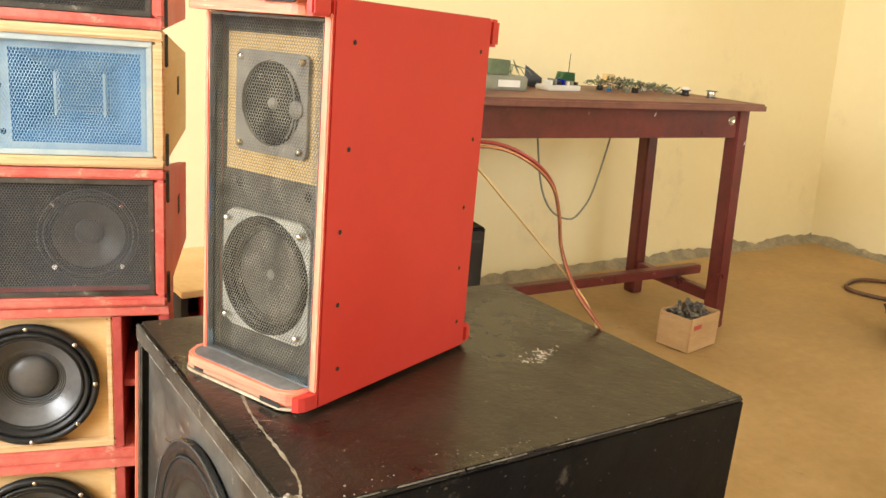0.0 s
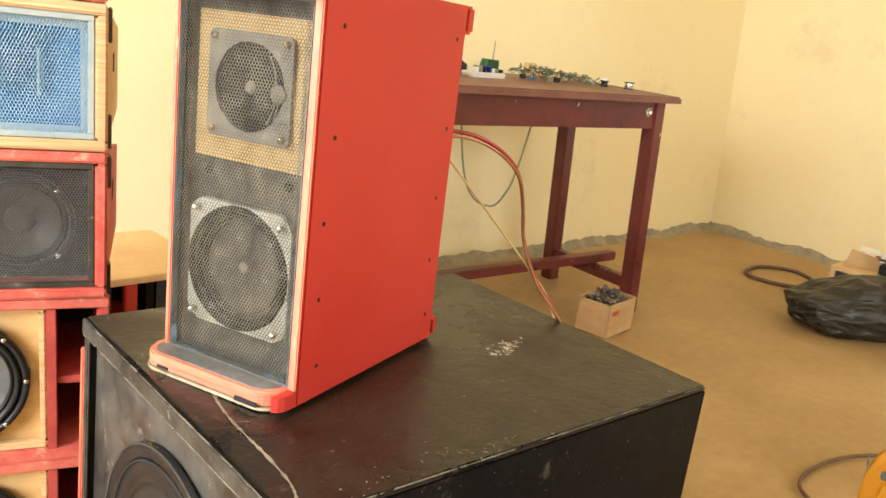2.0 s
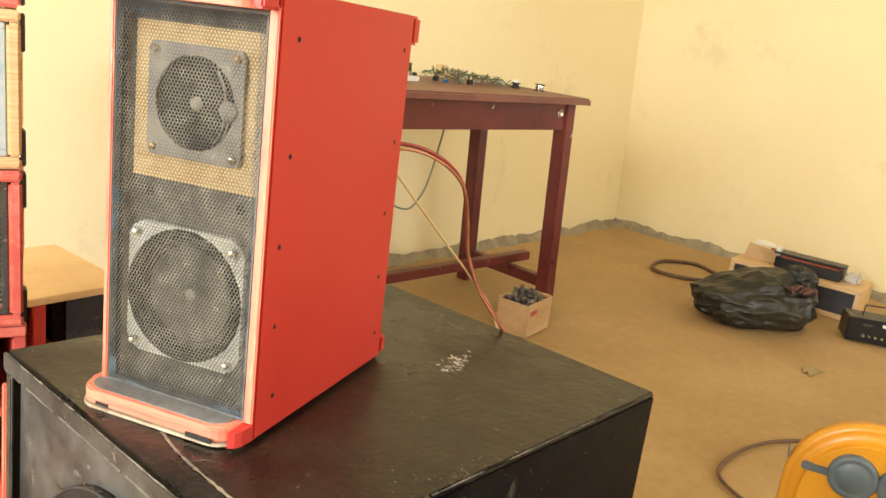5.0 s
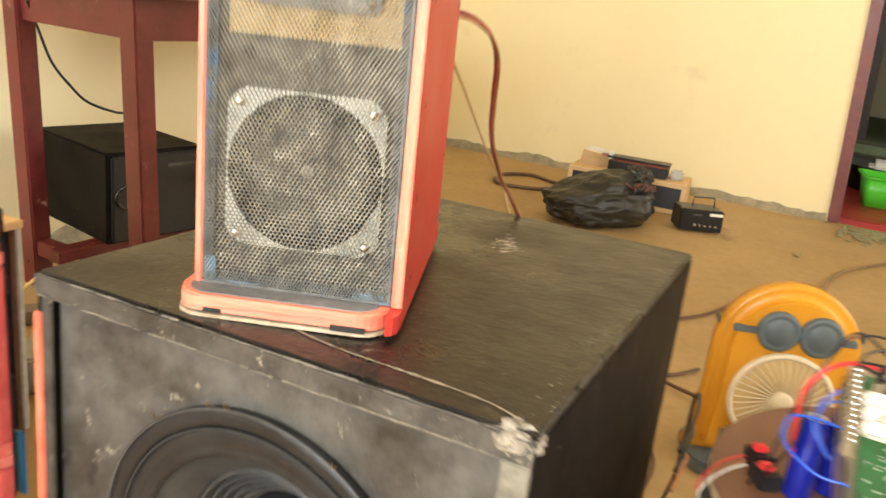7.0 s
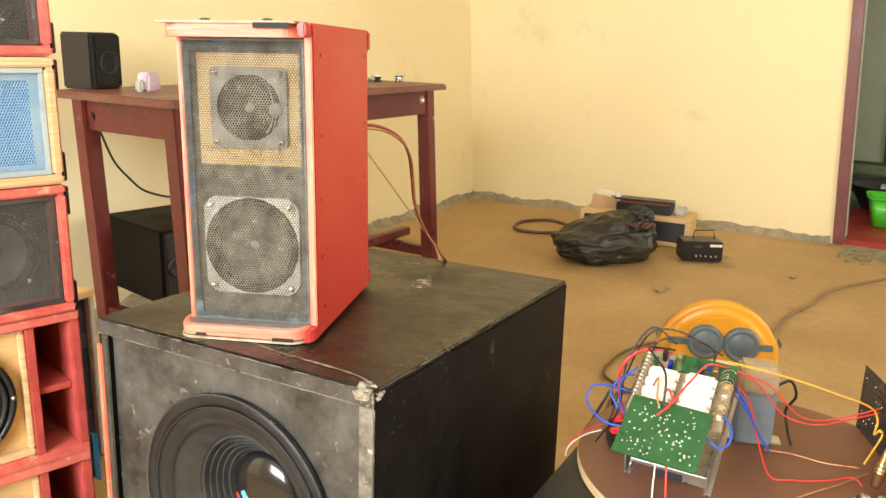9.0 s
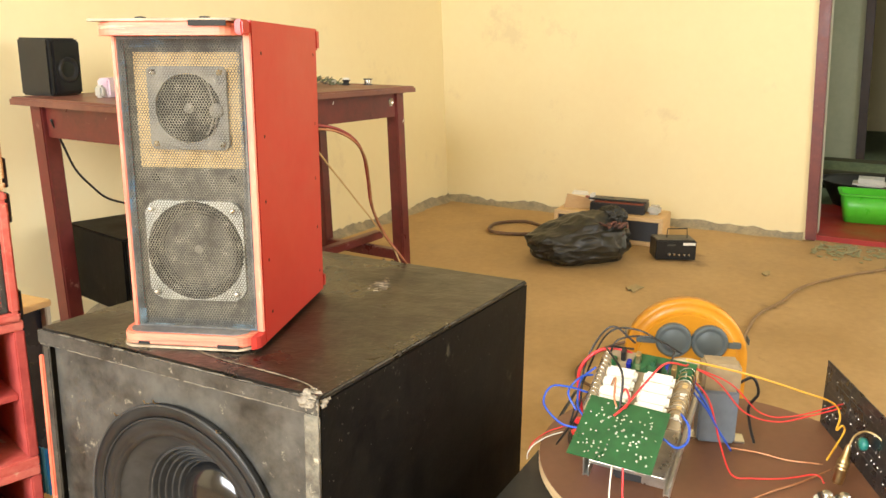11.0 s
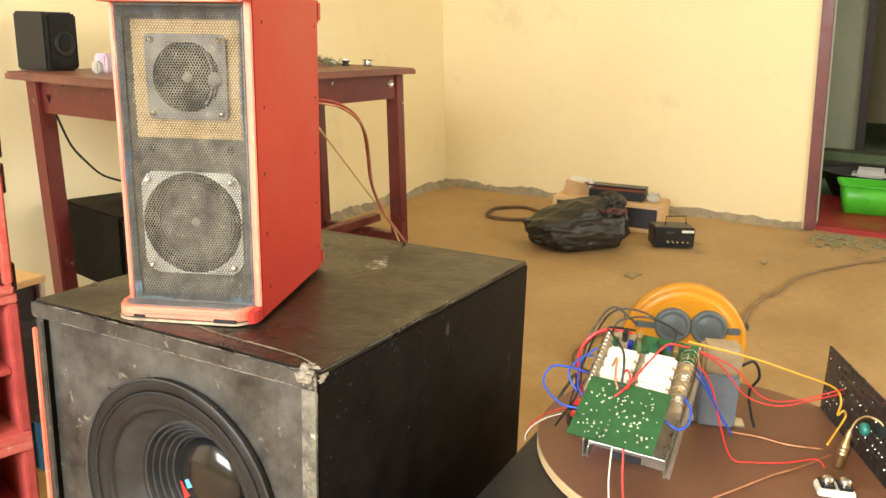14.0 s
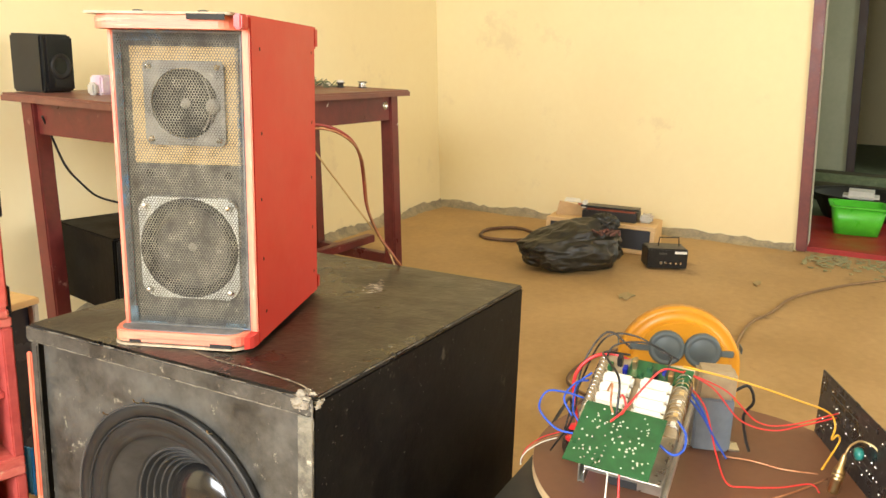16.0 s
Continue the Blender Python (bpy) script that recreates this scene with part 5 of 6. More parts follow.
jb = thing("torn_carton", pose(3.85, 2.005, 0.1395, 0, 0, -70), "torn cardboard flaps and orange packaging", "carton")
part("flap", plate([(-0.09, 0), (0.07, 0), (0.05, 0.05), (-0.075, 0.072)], 0, 0.004, pose(0, 0, 0, 75, 0, 0)), CARDBOARD, jb)
part("print_side", block(0.02, 0.13, 0.03, 0.10, 0.0, 0.052, 0.004), ORANGE_CARD, jb, "orange printed packaging")
part("paper", plate([(-0.06, 0.02), (0.03, 0.03), (0.02, 0.09), (-0.05, 0.08)], 0.062, 0.066, pose(0, 0, 0, 8, 6, 0)), WHITE, jb)
ja = thing("dismantled_amplifier", pose(3.88, 1.815, 0.1395, 0, 0, -84), "black dismantled amplifier chassis with red inside", "amplifier")
part("chassis", block(-0.14, 0.13, -0.06, 0.09, 0.0, 0.045, 0.004), BLACK_PLASTIC, ja)
part("tray", block(-0.12, 0.12, -0.05, 0.08, 0.046, 0.052, 0.001), ORANGE_CARD, ja)
part("lid", block(-0.15, 0.14, -0.065, 0.02, 0.06, 0.068, 0.003), BLACK_PLASTIC, ja)
part("bracket", block(-0.145, -0.125, -0.05, 0.0, 0.05, 0.085, 0.002), WHITE, ja)
part("foil", block(0.14, 0.20, -0.03, 0.05, 0.0, 0.04, 0.01), CLEAR, ja, "crumpled silver wrap")
am = thing("black_amplifier", pose(3.575, 1.46, 0, 0, 0, -63), "small black amplifier unit with a row of knobs", "amplifier")
part("case", block(-0.09, 0.09, 0.0, 0.12, 0.004, 0.095, 0.004), BLACK_PLASTIC, am)
part("front_panel", block(-0.09, 0.09, -0.007, -0.0005, 0.006, 0.093, 0.003), RUBBER, am)
for k in range(5):
    part("knob", lathe([(0.006, 0), (0.005, 0.008), (0, 0.008)], Matrix.Translation((-0.03 + 0.022 * k, -0.007, 0.032)) @ FACE, 10), STEEL, am)
part("label_strip", block(0.03, 0.085, -0.0085, -0.0072, 0.074, 0.086), WHITE, am, "white label")
part("label_strip", block(-0.04, -0.005, -0.0085, -0.0072, 0.070, 0.078), BAFFLE, am, "pale print")
part("handle", tube([(-0.03, 0.06, 0.09), (-0.028, 0.06, 0.135), (0.06, 0.06, 0.138), (0.065, 0.06, 0.09)], 0.003, smooth=False), BLACK_WIRE, am, "bent wire handle")

# ---- fan ----
fan = thing("desk_fan", pose(1.70, 1.03, 0, 0, 0, -72), "orange-yellow plastic desk fan with two grey discs and a cream guard", "fan")
FR = 0.136
out = [(FR * math.cos(radians(a)), 0.255 + FR * math.sin(radians(a))) for a in range(0, 181, 9)] + [(-FR * 1.0, 0.16), (-FR * 1.04, 0.06), (-FR * 1.15, 0.02), (FR * 1.15, 0.02), (FR * 1.04, 0.06), (FR * 1.0, 0.16)]
shell = plate(out, -0.085, 0.0, FACE)
bmesh.ops.bevel(shell, geom=[e for e in shell.edges if abs(e.verts[0].co.y - e.verts[1].co.y) < 1e-5], offset=0.028, segments=5, affect="EDGES", clamp_overlap=True)
body = part("shell", shell, YELLOW, fan, "glossy orange-yellow rounded shell", True)
part("base", plate(round_rect(-0.15, 0.15, -0.05, 0.13, 0.05, 6), 0.0, 0.022, bevel=0.006), GREY_PLASTIC, fan, "grey base")
part("band", block(-FR + 0.022, FR - 0.022, -0.004, 0.006, 0.293, 0.307, 0.002), GREY_PLASTIC, fan, "grey strap")
for sx in (-1, 1):
    part("side_band", block(sx * (FR - 0.001), sx * (FR + 0.0012), 0.028, 0.06, 0.293, 0.307, 0.0005), GREY_PLASTIC, fan, "grey strap")
    part("disc", lathe([(0.0, 0.014), (0.026, 0.014), (0.028, 0.012), (0.031, 0.014), (0.037, 0.014), (0.040, 0.010), (0.040, 0.0)], Matrix.Translation((sx * 0.039 + 0.006, 0.001, 0.305)) @ FACE, 36), GREY_PLASTIC, fan, "round grey disc", True)
gd = part("guard", lathe([(0.098, 0.0), (0.100, 0.010), (0.094, 0.016), (0.088, 0.012), (0.088, 0.0)], Matrix.Translation((0, 0.001, 0.165)) @ FACE, 44), CREAM, fan, "cream round fan guard", True)
for k in range(36):
    a = radians(10 * k)
    part("spoke", tube([(0.018 * math.cos(a), -0.014, 0.165 + 0.018 * math.sin(a)), (0.055 * math.cos(a + 0.12), -0.019, 0.165 + 0.055 * math.sin(a + 0.12)), (0.091 * math.cos(a + 0.2), -0.011, 0.165 + 0.091 * math.sin(a + 0.2))], 0.0016, 3, 4), CREAM, gd)
part("hub", lathe([(0.022, 0.008), (0.022, 0.02), (0.016, 0.024), (0, 0.025)], Matrix.Translation((0, 0, 0.165)) @ FACE, 24), CREAM, gd, "", True)
part("recess", lathe([(0.087, 0.003), (0, 0.003)], Matrix.Translation((0, 0, 0.165)) @ FACE, 36), TAN, gd)

# ---- black box with round board and amplifier electronics ----
bx = thing("black_speaker_box", pose(0, 0, 0), "black speaker box used as a stand for the round board", "speaker box")
part("body", block(0.56, 1.112, 0.56, 1.098, 0.0, 0.365, 0.006), BLACK_PLASTIC, bx)
rb = thing("round_board", pose(1.0, 0.85, 0.366), "round plywood board with brown laminate top", "board")
part("plywood", lathe([(0, 0), (0.244, 0), (0.246, 0.003), (0.246, 0.016), (0.0, 0.016)], None, 90), PLY_EDGE, rb, "pale plywood edge")
part("laminate", lathe([(0, 0.0162), (0.2455, 0.0162), (0.2455, 0.0178), (0.245, 0.018), (0.0, 0.018)], None, 90), BOARD_TOP, rb, "brown laminate sheet")
BZ = 0.3845
amp = thing("amplifier_board", pose(0.772, 0.930, BZ, 0, 0, -87), "bare amplifier module with green circuit board on an aluminium heatsink", "amplifier module")
# local frame: x to the right, y away, z up
tilt = pose(0, 0.0, 0.127, 20, 3, 0)
pb = part("circuit_board", block(-0.048, 0.048, -0.050, 0.048, 0, 0.0016), GREEN_PCB, amp, "green circuit board, solder side up")
pb.matrix_local = tilt
for k in range(95):
    x, y = rng.uniform(-0.043, 0.043), rng.uniform(-0.045, 0.043)
    if rng.random() < 0.45:
        x, y = round(x / 0.008) * 0.008, min(0.02, round(y / 0.008) * 0.008)
    r = rng.uniform(0.0009, 0.0017)
    part("solder_joint", lathe([(r, 0), (r * 0.7, r * 0.7), (0, r)], Matrix.Translation((x, y, 0.0017)), 6), SOLDER, pb)
hs = part("heatsink", block(-0.046, 0.046, 0.0, 0.20, 0.030, 0.036, 0.0008), ALU, amp, "aluminium heatsink profile")
hs.matrix_local = pose(0.004, 0.035, 0.034, 15, 2, 0)
for sx in (-0.052, 0.046):
    part("rail", block(sx, sx + 0.0018, -0.004, 0.20, 0.012, 0.040, 0.0004), ALU, hs, "bright aluminium rail")
    part("rail", block(sx + 0.0062, sx + 0.008, -0.004, 0.20, 0.012, 0.029, 0.0004), ALU, hs)
    part("rail", block(sx + 0.0019, sx + 0.0061, -0.004, 0.20, 0.014, 0.016), ALU, hs)
for k in range(9):
    part("fin", block(0.018, 0.0455, 0.006 + 0.021 * k, 0.0075 + 0.021 * k, 0.014, 0.0295), ALU, hs)
part("stand_foot", block(-0.03, 0.03, 0.12, 0.15, 0.0, 0.078, 0.003), BLACK_PLASTIC, amp)
tb = part("component_board", block(-0.058, 0.058, 0.0, 0.115, 0.0, 0.0025), mat("brown_circuit_board", (0.36, 0.28, 0.17), (0.25, 0.19, 0.11), 0.5, scale=30), amp, "tan board with power resistors")
tb.matrix_local = pose(0.002, 0.046, 0.122, 23, 2, 0)
for c, x in enumerate((-0.026, 0.020)):
    for k in range(4):
        y = 0.004 + 0.0175 * k + 0.003 * c
        part("power_resistor", block(x - 0.019, x + 0.019, y, y + 0.016, 0.003, 0.017, 0.0035), CERAMIC, tb, "white ceramic resistor")
for k in range(13):
    y = 0.008 + 0.0072 * k
    part("lead", tube([(0.040, y, 0.004), (0.045, y, 0.012), (0.054, y + 0.001, 0.013), (0.059, y, 0.004), (0.060, y, -0.012)], 0.0007, 4, 5), BRASS if k % 3 else STEEL, tb)
    part("lead", tube([(-0.046, y, 0.004), (-0.050, y, 0.013), (-0.056, y + 0.001, 0.012), (-0.060, y, 0.0), (-0.060, y, -0.014)], 0.0007, 4, 5), STEEL, tb)
for k in range(5):
    part("transistor", block(0.048, 0.054, 0.014 + 0.018 * k, 0.022 + 0.018 * k, 0.003, 0.007, 0.001), TAN if k % 2 else CERAMIC, tb)
for k in range(11):
    x = -0.045 + 0.0095 * k
    part("component", block(x, x + 0.006, 0.082 + 0.012 * (k % 2), 0.092 + 0.012 * (k % 2), 0.003, 0.008 + rng.uniform(0, 0.012), 0.001), [GREEN_PCB, BLACK_PLASTIC, BLUE_CAN, BRASS, GREEN_PCB][k % 5], tb)
part("green_board", block(-0.02, 0.058, 0.082, 0.114, 0.0026, 0.0045), GREEN_PCB, tb)


def amp_wire(pts, r, material, label):
    """A wire soldered to the module."""
    return part("wire", tube(pts, r * 0.8, 8, 7), material, amp, label, True)


amp_wire([(-0.082, 0.15, 0.06), (-0.088, 0.135, 0.13), (-0.072, 0.14, 0.162), (-0.045, 0.15, 0.172), (-0.015, 0.15, 0.166)], 0.0030, RED_WIRE, "thick red wire")
amp_wire([(-0.02, 0.15, 0.175), (-0.05, 0.13, 0.180), (-0.035, 0.09, 0.185), (-0.012, 0.05, 0.178), (-0.008, 0.03, 0.140)], 0.0019, BLACK_WIRE, "black wire")
amp_wire([(-0.02, 0.16, 0.18), (-0.055, 0.16, 0.197), (-0.080, 0.14, 0.15), (-0.085, 0.13, 0.08), (-0.115, 0.14, 0.02)], 0.0018, BLACK_WIRE, "black wire")
amp_wire([(0.03, 0.16, 0.178), (-0.02, 0.17, 0.195), (-0.06, 0.165, 0.184), (-0.088, 0.16, 0.11), (-0.10, 0.15, 0.05)], 0.0016, BLACK_WIRE, "black wire")
amp_wire([(0.04, 0.16, 0.176), (0.0, 0.15, 0.195), (-0.04, 0.15, 0.185), (-0.05, 0.14, 0.165)], 0.0016, BLACK_WIRE, "black wire")
amp_wire([(0.03, 0.15, 0.172), (0.036, 0.125, 0.19), (0.033, 0.10, 0.17)], 0.0015, BLACK_WIRE, "black wire")
amp_wire([(-0.058, 0.07, 0.138), (-0.080, 0.06, 0.145), (-0.100, 0.05, 0.145), (-0.102, 0.03, 0.130), (-0.075, 0.012, 0.118), (-0.05, 0.008, 0.118)], 0.0017, BLUE_WIRE, "blue wire loop")
amp_wire([(-0.06, 0.10, 0.150), (-0.072, 0.085, 0.15), (-0.080, 0.06, 0.138), (-0.066, 0.05, 0.12)], 0.0017, BLUE_WIRE, "blue wire loop")
amp_wire([(-0.06, 0.115, 0.155), (-0.075, 0.10, 0.14), (-0.07, 0.07, 0.12), (-0.06, 0.06, 0.11)], 0.0017, BLUE_WIRE, "blue wire")
amp_wire([(0.058, 0.065, 0.135), (0.070, 0.05, 0.128), (0.072, 0.03, 0.118), (0.062, 0.018, 0.114), (0.045, 0.02, 0.122)], 0.0019, BLUE_WIRE, "blue wire loop")
amp_wire([(0.06, 0.13, 0.15), (0.075, 0.15, 0.12), (0.09, 0.17, 0.08), (0.105, 0.185, 0.05)], 0.0018, BLUE_WIRE, "blue wire")
amp_wire([(0.058, 0.12, 0.148), (0.078, 0.15, 0.11), (0.095, 0.175, 0.07), (0.11, 0.19, 0.04)], 0.0016, BLUE_WIRE, "blue wire")
amp_wire([(0.05, 0.14, 0.168), (0.03, 0.10, 0.182), (0.015, 0.06, 0.17), (0.0, 0.03, 0.15), (-0.012, 0.018, 0.138)], 0.0017, RED_WIRE, "red wire")
amp_wire([(-0.03, 0.075, 0.152), (-0.022, 0.06, 0.168), (-0.018, 0.042, 0.15), (-0.012, 0.035, 0.14)], 0.0017, COPPER, "copper coloured wire")
amp_wire([(-0.014, 0.06, 0.15), (-0.006, 0.05, 0.16), (0.0, 0.042, 0.15), (-0.004, 0.035, 0.14)], 0.0017, RED_WIRE, "short red wire")
amp_wire([(0.048, 0.15, 0.172), (0.085, 0.175, 0.160), (0.13, 0.22, 0.138), (0.185, 0.28, 0.105), (0.228, 0.325, 0.078), (0.240, 0.33, 0.058), (0.237, 0.31, 0.045), (0.243, 0.305, 0.055), (0.247, 0.31, 0.045), (0.238, 0.29, 0.03), (0.228, 0.262, 0.02)], 0.0018, YELLOW_WIRE, "long yellow wire to the control board")
amp_wire([(0.05, 0.145, 0.168), (0.085, 0.18, 0.138), (0.12, 0.22, 0.085), (0.16, 0.265, 0.06), (0.20, 0.30, 0.062), (0.240, 0.335, 0.068)], 0.0014, RED_WIRE, "thin red wire to the control board")
amp_wire([(0.052, 0.15, 0.165), (0.10, 0.2, 0.13), (0.14, 0.25, 0.075), (0.18, 0.29, 0.062), (0.242, 0.335, 0.075)], 0.0013, RED_WIRE, "thin red wire to the control board")
amp_wire([(0.05, 0.135, 0.160), (0.078, 0.16, 0.12), (0.098, 0.175, 0.05), (0.115, 0.185, 0.008), (0.14, 0.195, 0.004), (0.18, 0.215, 0.004), (0.212, 0.238, 0.006), (0.222, 0.232, 0.008), (0.226, 0.21, 0.012)], 0.0015, RED_WIRE, "thin red wire lying on the board")
amp_wire([(0.10, 0.27, 0.004), (0.14, 0.275, 0.004), (0.18, 0.27, 0.004), (0.225, 0.275, 0.006)], 0.0017, COPPER, "brown twisted wire")
amp_wire([(0.105, 0.08, 0.004), (0.135, 0.125, 0.004), (0.165, 0.17, 0.004), (0.20, 0.215, 0.004), (0.235, 0.26, 0.008)], 0.0017, COPPER, "brown twisted wire")
amp_wire([(0.012, -0.03, 0.112), (0.02, -0.05, 0.06), (0.035, -0.06, 0.01), (0.05, -0.09, 0.002)], 0.0016, RED_WIRE, "red wire")
amp_wire([(0.0, -0.03, 0.112), (0.004, -0.05, 0.06), (0.015, -0.06, 0.01), (0.025, -0.09, 0.002)], 0.0012, CERAMIC, "pale wire")
amp_wire([(-0.118, 0.19, 0.02), (-0.135, 0.175, 0.016), (-0.150, 0.16, 0.008), (-0.158, 0.15, -0.004), (-0.159, 0.15, -0.015)], 0.0013, COPPER, "copper wire leading off the board")
amp_wire([(-0.118, 0.18, 0.02), (-0.135, 0.165, 0.016), (-0.150, 0.15, 0.007), (-0.157, 0.143, -0.004), (-0.158, 0.143, -0.015)], 0.0011, CERAMIC, "pale wire leading off the board")
amp_wire([(-0.120, 0.20, 0.02), (-0.14, 0.185, 0.014), (-0.154, 0.165, 0.006), (-0.160, 0.158, -0.005), (-0.161, 0.158, -0.015)], 0.0012, RED_WIRE, "red wire leading off the board")
for k in range(2):
    cc = thing("capacitor", pose(0.952 + 0.030 * k, 1.004 - 0.03 * k, BZ), "large blue sleeved electrolytic capacitor", "capacitor", "two blue capacitors")
    part("can", lathe([(0, 0), (0.0135, 0), (0.0145, 0.002), (0.0145, 0.090), (0.013, 0.0925), (0.012, 0.092)], None, 28), BLUE_CAN, cc, "glossy blue sleeve", True)
    part("end", lathe([(0.012, 0.0921), (0.0, 0.0916)], None, 28), ALU, cc)
for k in range(2):
    sc = thing("spring_terminal", pose(0.952 + 0.038 * k, 1.036 + 0.010 * k, BZ, 0, 0, 30), "black wire terminal with red lever", "terminal", "two wire terminals")
    part("body", block(-0.016, 0.016, -0.012, 0.012, 0, 0.018, 0.002), BLACK_PLASTIC, sc)
    part("lever", block(-0.006, 0.006, -0.006, 0.010, 0.0185, 0.026, 0.002), RED_WIRE, sc, "red lever")
tr = thing("transformer", pose(1.075, 0.868, BZ, 0, 0, -72), "grey-blue power transformer with tan taped winding", "transformer")
part("core", block(-0.027, 0.027, -0.014, 0.024, 0.0, 0.080, 0.003), TRAFO, tr)
part("winding", block(-0.027, 0.027, -0.016, 0.026, 0.0805, 0.122, 0.005), TRAFO_TOP, tr, "tan taped winding")
for sx in (-1, 1):
    part("foot", block(sx * 0.0275, sx * 0.042, -0.008, 0.018, 0, 0.003), STEEL, tr)
part("lead", tube([(0.026, 0, 0.09), (0.045, 0.0, 0.10), (0.056, 0.005, 0.075), (0.046, 0.01, 0.05), (0.05, 0.0, 0.02), (0.055, -0.01, 0.003)], 0.0022, 8), BLACK_WIRE, tr)
cpb = thing("control_board", pose(1.215, 0.733, BZ, 0, 0, -157), "black control circuit board standing on edge at the board's rim", "circuit board")
part("board", block(0.0, 0.235, -0.001, 0.001, 0.0, 0.102), mat("black_circuit_board", (0.018, 0.018, 0.02), (0.012, 0.012, 0.013), 0.3, scale=20, spots=(0.10, 0.10, 0.10), spot_at=0.62, spot_scale=90), cpb)
for k in range(46):
    x, z = 0.012 + 0.0105 * (k % 21) + rng.uniform(-0.002, 0.002), rng.choice((0.02, 0.032, 0.048, 0.066, 0.085))
    part("solder_joint", lathe([(0.0011, 0), (0.0007, 0.0008), (0, 0.001)], Matrix.Translation((x, -0.0011, z)) @ FACE, 6), SOLDER, cpb)
for k in range(8):
    z = 0.014 + 0.011 * k
    part("trace", block(0.01 + rng.uniform(0, 0.04), 0.1 + rng.uniform(0, 0.12), -0.0014, -0.0011, z, z + 0.0010), BAFFLE, cpb)
part("green_capacitor", lathe([(0, -0.006), (0.008, -0.004), (0.009, 0), (0.008, 0.004), (0, 0.006)], Matrix.Translation((0.17, -0.010, 0.05)) @ pose(0, 0, 0, 90, 0, 0), 14), mat("teal_capacitor", (0.03, 0.22, 0.18), None, 0.3), cpb, "teal capacitor", True)
part("prop", tube([(0.0, 0.0, 0.002), (-0.02, 0.05, 0.0)], 0.002, smooth=False), BLACK_WIRE, cpb)
jack = thing("brass_plug", pose(1.005, 0.700, BZ + 0.010, 8, 14, 0), "brass audio plug with pale cable", "plug")
part("sleeve", lathe([(0, 0), (0.006, 0), (0.007, 0.003), (0.007, 0.018), (0.0078, 0.019), (0.0078, 0.021), (0.0068, 0.022), (0.0078, 0.023), (0.0078, 0.026), (0.0068, 0.027), (0.0078, 0.028), (0.0078, 0.031), (0.005, 0.036), (0.0035, 0.050), (0.002, 0.054)], None, 20), BRASS, jack, "", True)
part("cable", tube([(0, 0, 0.05), (0.006, -0.004, 0.066), (0.014, -0.016, 0.075), (0.012, -0.035, 0.07), (0.0, -0.05, 0.045)], 0.0016, 8), BRASS, jack, "thin dull wire", True)
tm = thing("terminal_block", pose(0.955, 0.70, BZ, 0, 0, -75), "white screw terminal block with two steel screws", "terminal")
part("body", block(-0.022, 0.022, -0.014, 0.014, 0, 0.010, 0.002), CERAMIC, tm)
for sx in (-0.010, 0.011):
    part("well", block(sx - 0.0085, sx + 0.0085, -0.011, 0.0125, 0.0102, 0.014, 0.001), BLACK_PLASTIC, tm, "black screw well")
for sx in (-0.010, 0.011):
    part("screw", lathe([(0.007, 0.0142), (0.007, 0.020), (0.005, 0.022), (0, 0.0215)], Matrix.Translation((sx, 0, 0)), 14), STEEL, tm, "", True)

# ---- debris behind the stack ----
cb = thing("concrete_block", pose(1.165, 2.385, 0, 0, 0, 35), "broken grey hollow concrete block", "block")
bl = block(-0.10, 0.10, -0.055, 0.055, 0, 0.075, 0.006)
part("body", bl, CONCRETE, cb)
for x in (-0.045, 0.04):
    part("hollow", block(x - 0.024, x + 0.024, -0.0565, -0.0552, 0.022, 0.055, 0.003), DARK, cb)
cb2 = thing("concrete_block", pose(1.10, 2.26, 0, 0, 0, 10), "small grey concrete piece", "block")
part("body", block(-0.06, 0.06, -0.04, 0.04, 0, 0.04, 0.008), CONCRETE, cb2)
wc = thing("white_card", pose(1.30, 2.50, 0.0, 0, 0, 20), "small white card box leaning on debris", "card")
part("card", block(-0.035, 0.035, -0.02, 0.02, 0.0, 0.085, 0.003), WHITE, wc)
db = thing("wood_scrap", pose(1.33, 2.62, 0, 0, 0, -30), "grey wooden scraps and bent wire on the floor", "scrap")
part("plank", block(-0.14, 0.14, -0.03, 0.03, 0.0, 0.03, 0.004), mat("grey_wood", (0.25, 0.20, 0.14), None, 0.7, stretch=(1, 6, 6)), db)
part("stick", tube([(-0.1, 0.0, 0.034), (0.0, 0.03, 0.10), (0.08, 0.02, 0.13)], 0.004, 6), TAN, db)
part("foil", block(-0.17, -0.09, -0.07, -0.02, 0, 0.03, 0.012), CLEAR, db, "crumpled clear plastic")

# ---- next room through the doorway ----
bk = thing("green_basket", pose(4.93, 0.725, 0.023, 0, 0, 6), "lime green plastic basket with a flared rim", "basket")


def tapered(x, y, z0, z1, k, t):
    bm2 = bmesh.new()
    rows = []
    for z, f, inn in ((z0, k, 0), (z1, 1, 0), (z1, 1, t), (z0 + t, k, t)):
        rows.append([bm2.verts.new((px, py, z)) for px, py in round_rect(-x * f + inn, x * f - inn, -y * f + inn, y * f - inn, 0.03, 5)])
    n = len(rows[0])
    for a, b in zip(rows, rows[1:]):
        for i in range(n):
            bm2.faces.new((a[i], a[(i + 1) % n], b[(i + 1) % n], b[i]))
    bm2.faces.new(rows[0][::-1])
    bm2.faces.new(rows[3])
    return bm2


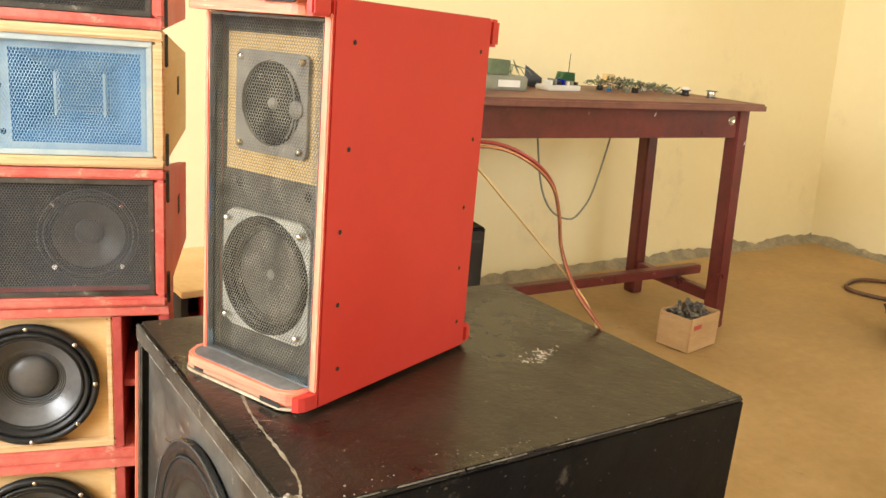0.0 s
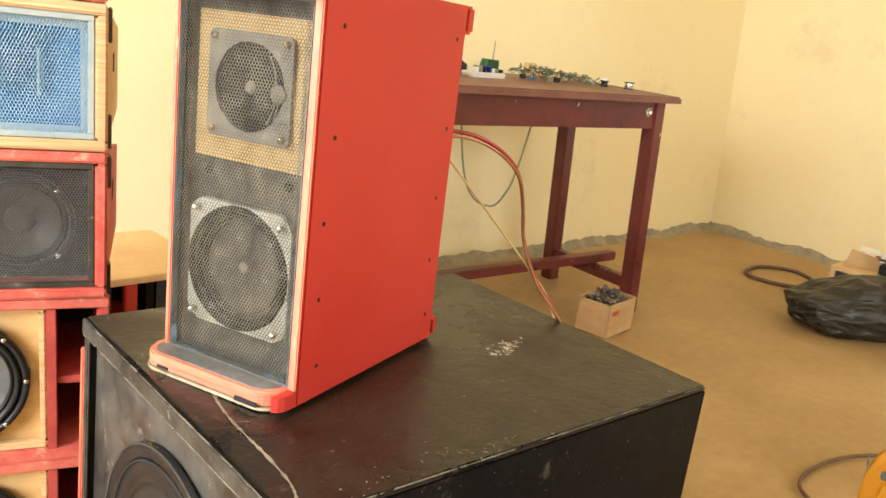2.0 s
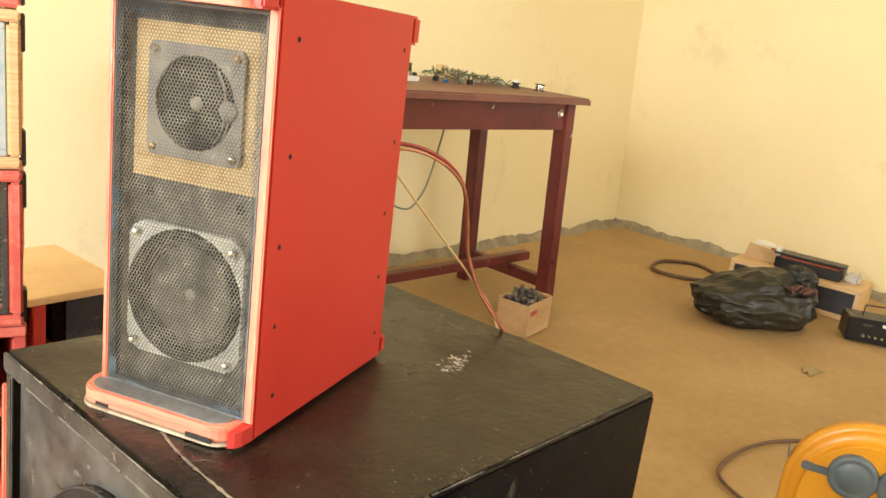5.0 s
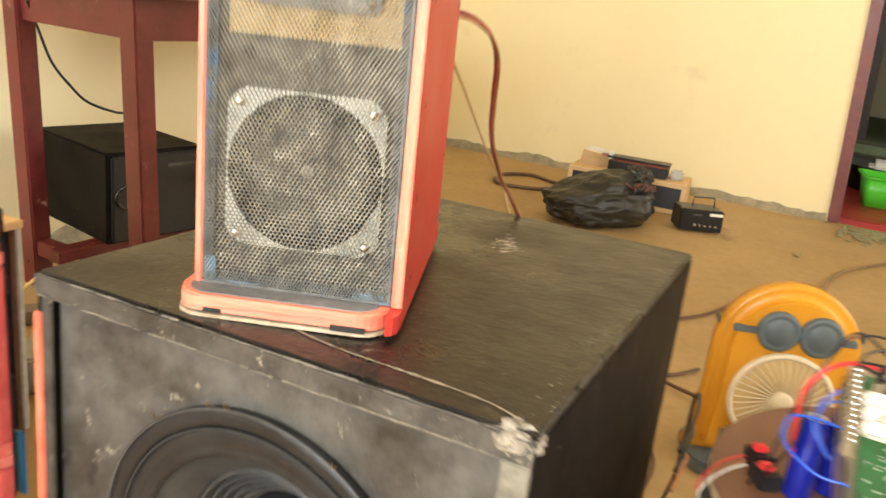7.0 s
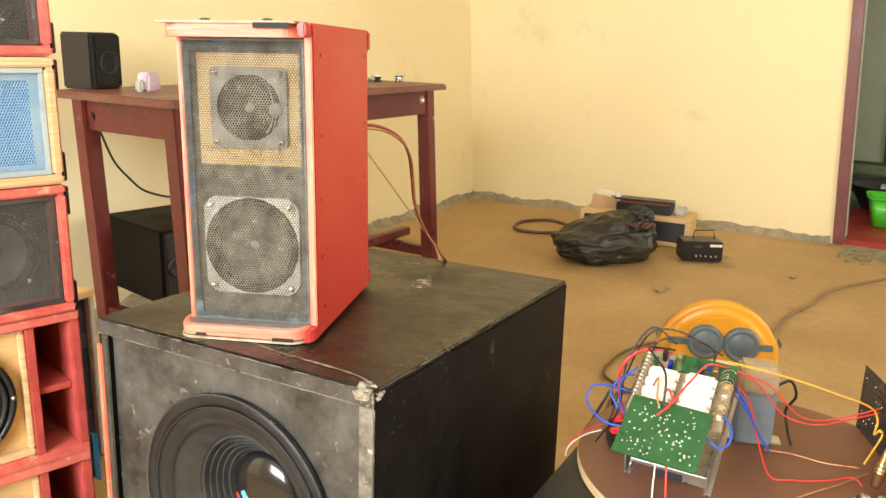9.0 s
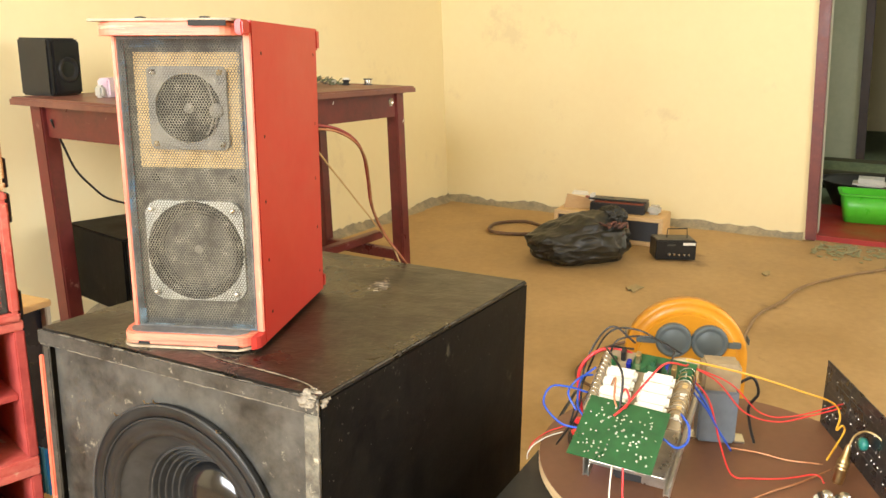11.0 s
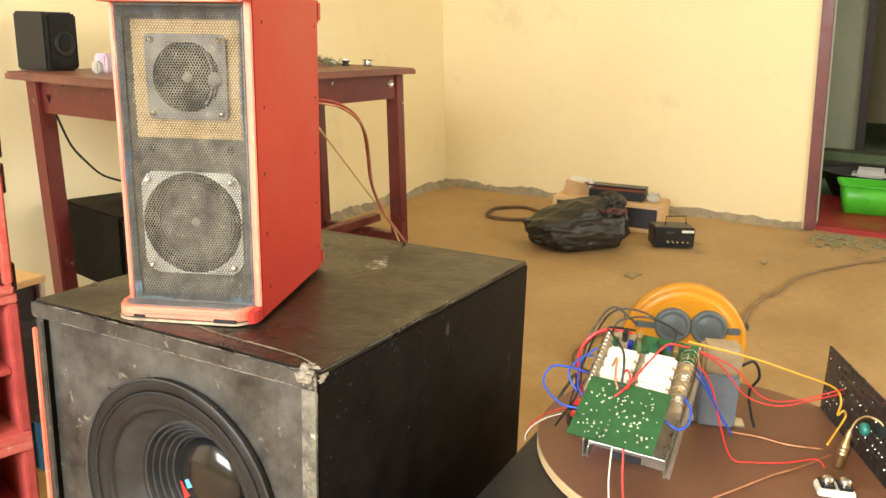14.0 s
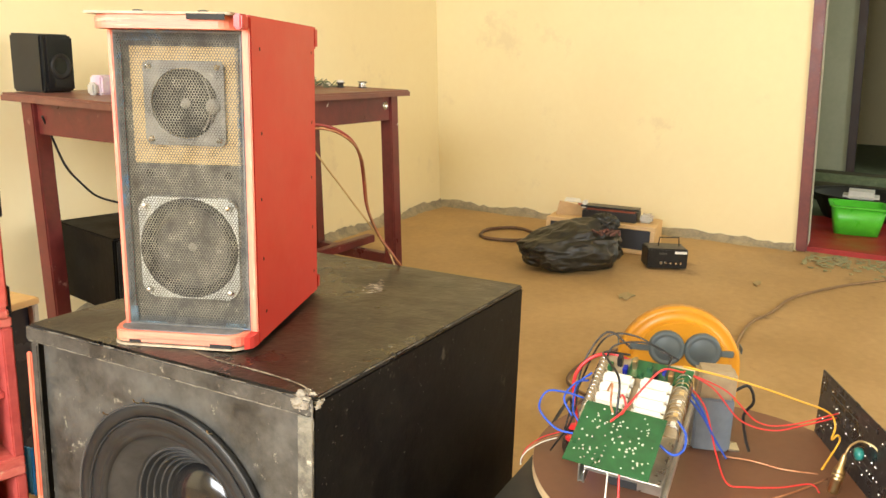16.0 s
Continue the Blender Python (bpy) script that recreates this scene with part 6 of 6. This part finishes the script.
part("tub", tapered(0.12, 0.135, 0.0, 0.155, 0.82, 0.004), GREEN_BASKET, bk, "", True)
part("rim", ring_plate(round_rect(-0.135, 0.135, -0.15, 0.15, 0.035, 5), round_rect(-0.117, 0.117, -0.132, 0.132, 0.03, 5), 0.151, 0.160), GREEN_BASKET, bk)
bs = thing("dark_basin", pose(5.45, 0.72, 0.023), "dark blue-black plastic basin with pale things in it", "basin")
part("bowl", lathe([(0, 0), (0.20, 0), (0.28, 0.15), (0.29, 0.15), (0.275, 0.14), (0.195, 0.012), (0, 0.012)], None, 36), BLACK_PLASTIC, bs, "", True)
part("contents", block(-0.12, 0.08, -0.1, 0.1, 0.1, 0.17, 0.03), WHITE, bs)
for k, (x, r) in enumerate(((6.05, 0.06), (6.3, 0.075), (6.6, 0.07))):
    rm = thing("rolled_mat", pose(x, 0.65, r + 0.022, 90, 0, 0), "dark olive rolled mat lying on the floor", "mat", "rolled mats")
    part("roll", lathe([(0, -0.75), (r, -0.75), (r * 1.03, -0.3), (r * 0.98, 0.2), (r, 0.6), (0, 0.6)], None, 18), OLIVE_DARK if k != 1 else OLIVE, rm, "", True)
fm = thing("green_floor_mat", pose(8.6, 0.5, 0.0225), "faded green patterned floor mat in the far room", "mat")
part("sheet", block(-0.85, 1.6, -1.0, 1.2, 0, 0.006), OLIVE, fm)
dm = thing("doorway_stain", pose(0, 0, 0), "flaking green paint on the floor before the doorway", "stain", kind="stuff")
fl = None
for k in range(420):
    x, y = rng.gauss(4.20, 0.09), rng.uniform(0.10, 0.92)
    if x > 4.34:
        continue
    r = rng.uniform(0.003, 0.019)
    o = [(x + r * rng.uniform(0.5, 1.2) * math.cos(2 * math.pi * i / 7), y + r * rng.uniform(0.5, 1.2) * math.sin(2 * math.pi * i / 7)) for i in range(7)]
    fl = plate(o, 0.0, 0.0028 + 0.001 * rng.random(), None, 0, fl)
part("flakes", fl, mat("green_paint_flakes", (0.23, 0.25, 0.13), (0.34, 0.29, 0.15), 0.7, scale=25), dm)
for x, y, r in ((3.56, 1.065, 0.028), (3.05, 1.5, 0.05)):
    q = thing("floor_smudge", pose(x, y, 0), "small dark greenish smudge on the floor", "stain", "floor smudges")
    o = [(r * rng.uniform(0.5, 1.2) * math.cos(2 * math.pi * i / 11) * 1.4, r * rng.uniform(0.3, 0.7) * math.sin(2 * math.pi * i / 11)) for i in range(11)]
    part("patch", plate(o, 0, 0.0042), TEAL_STAIN, q)
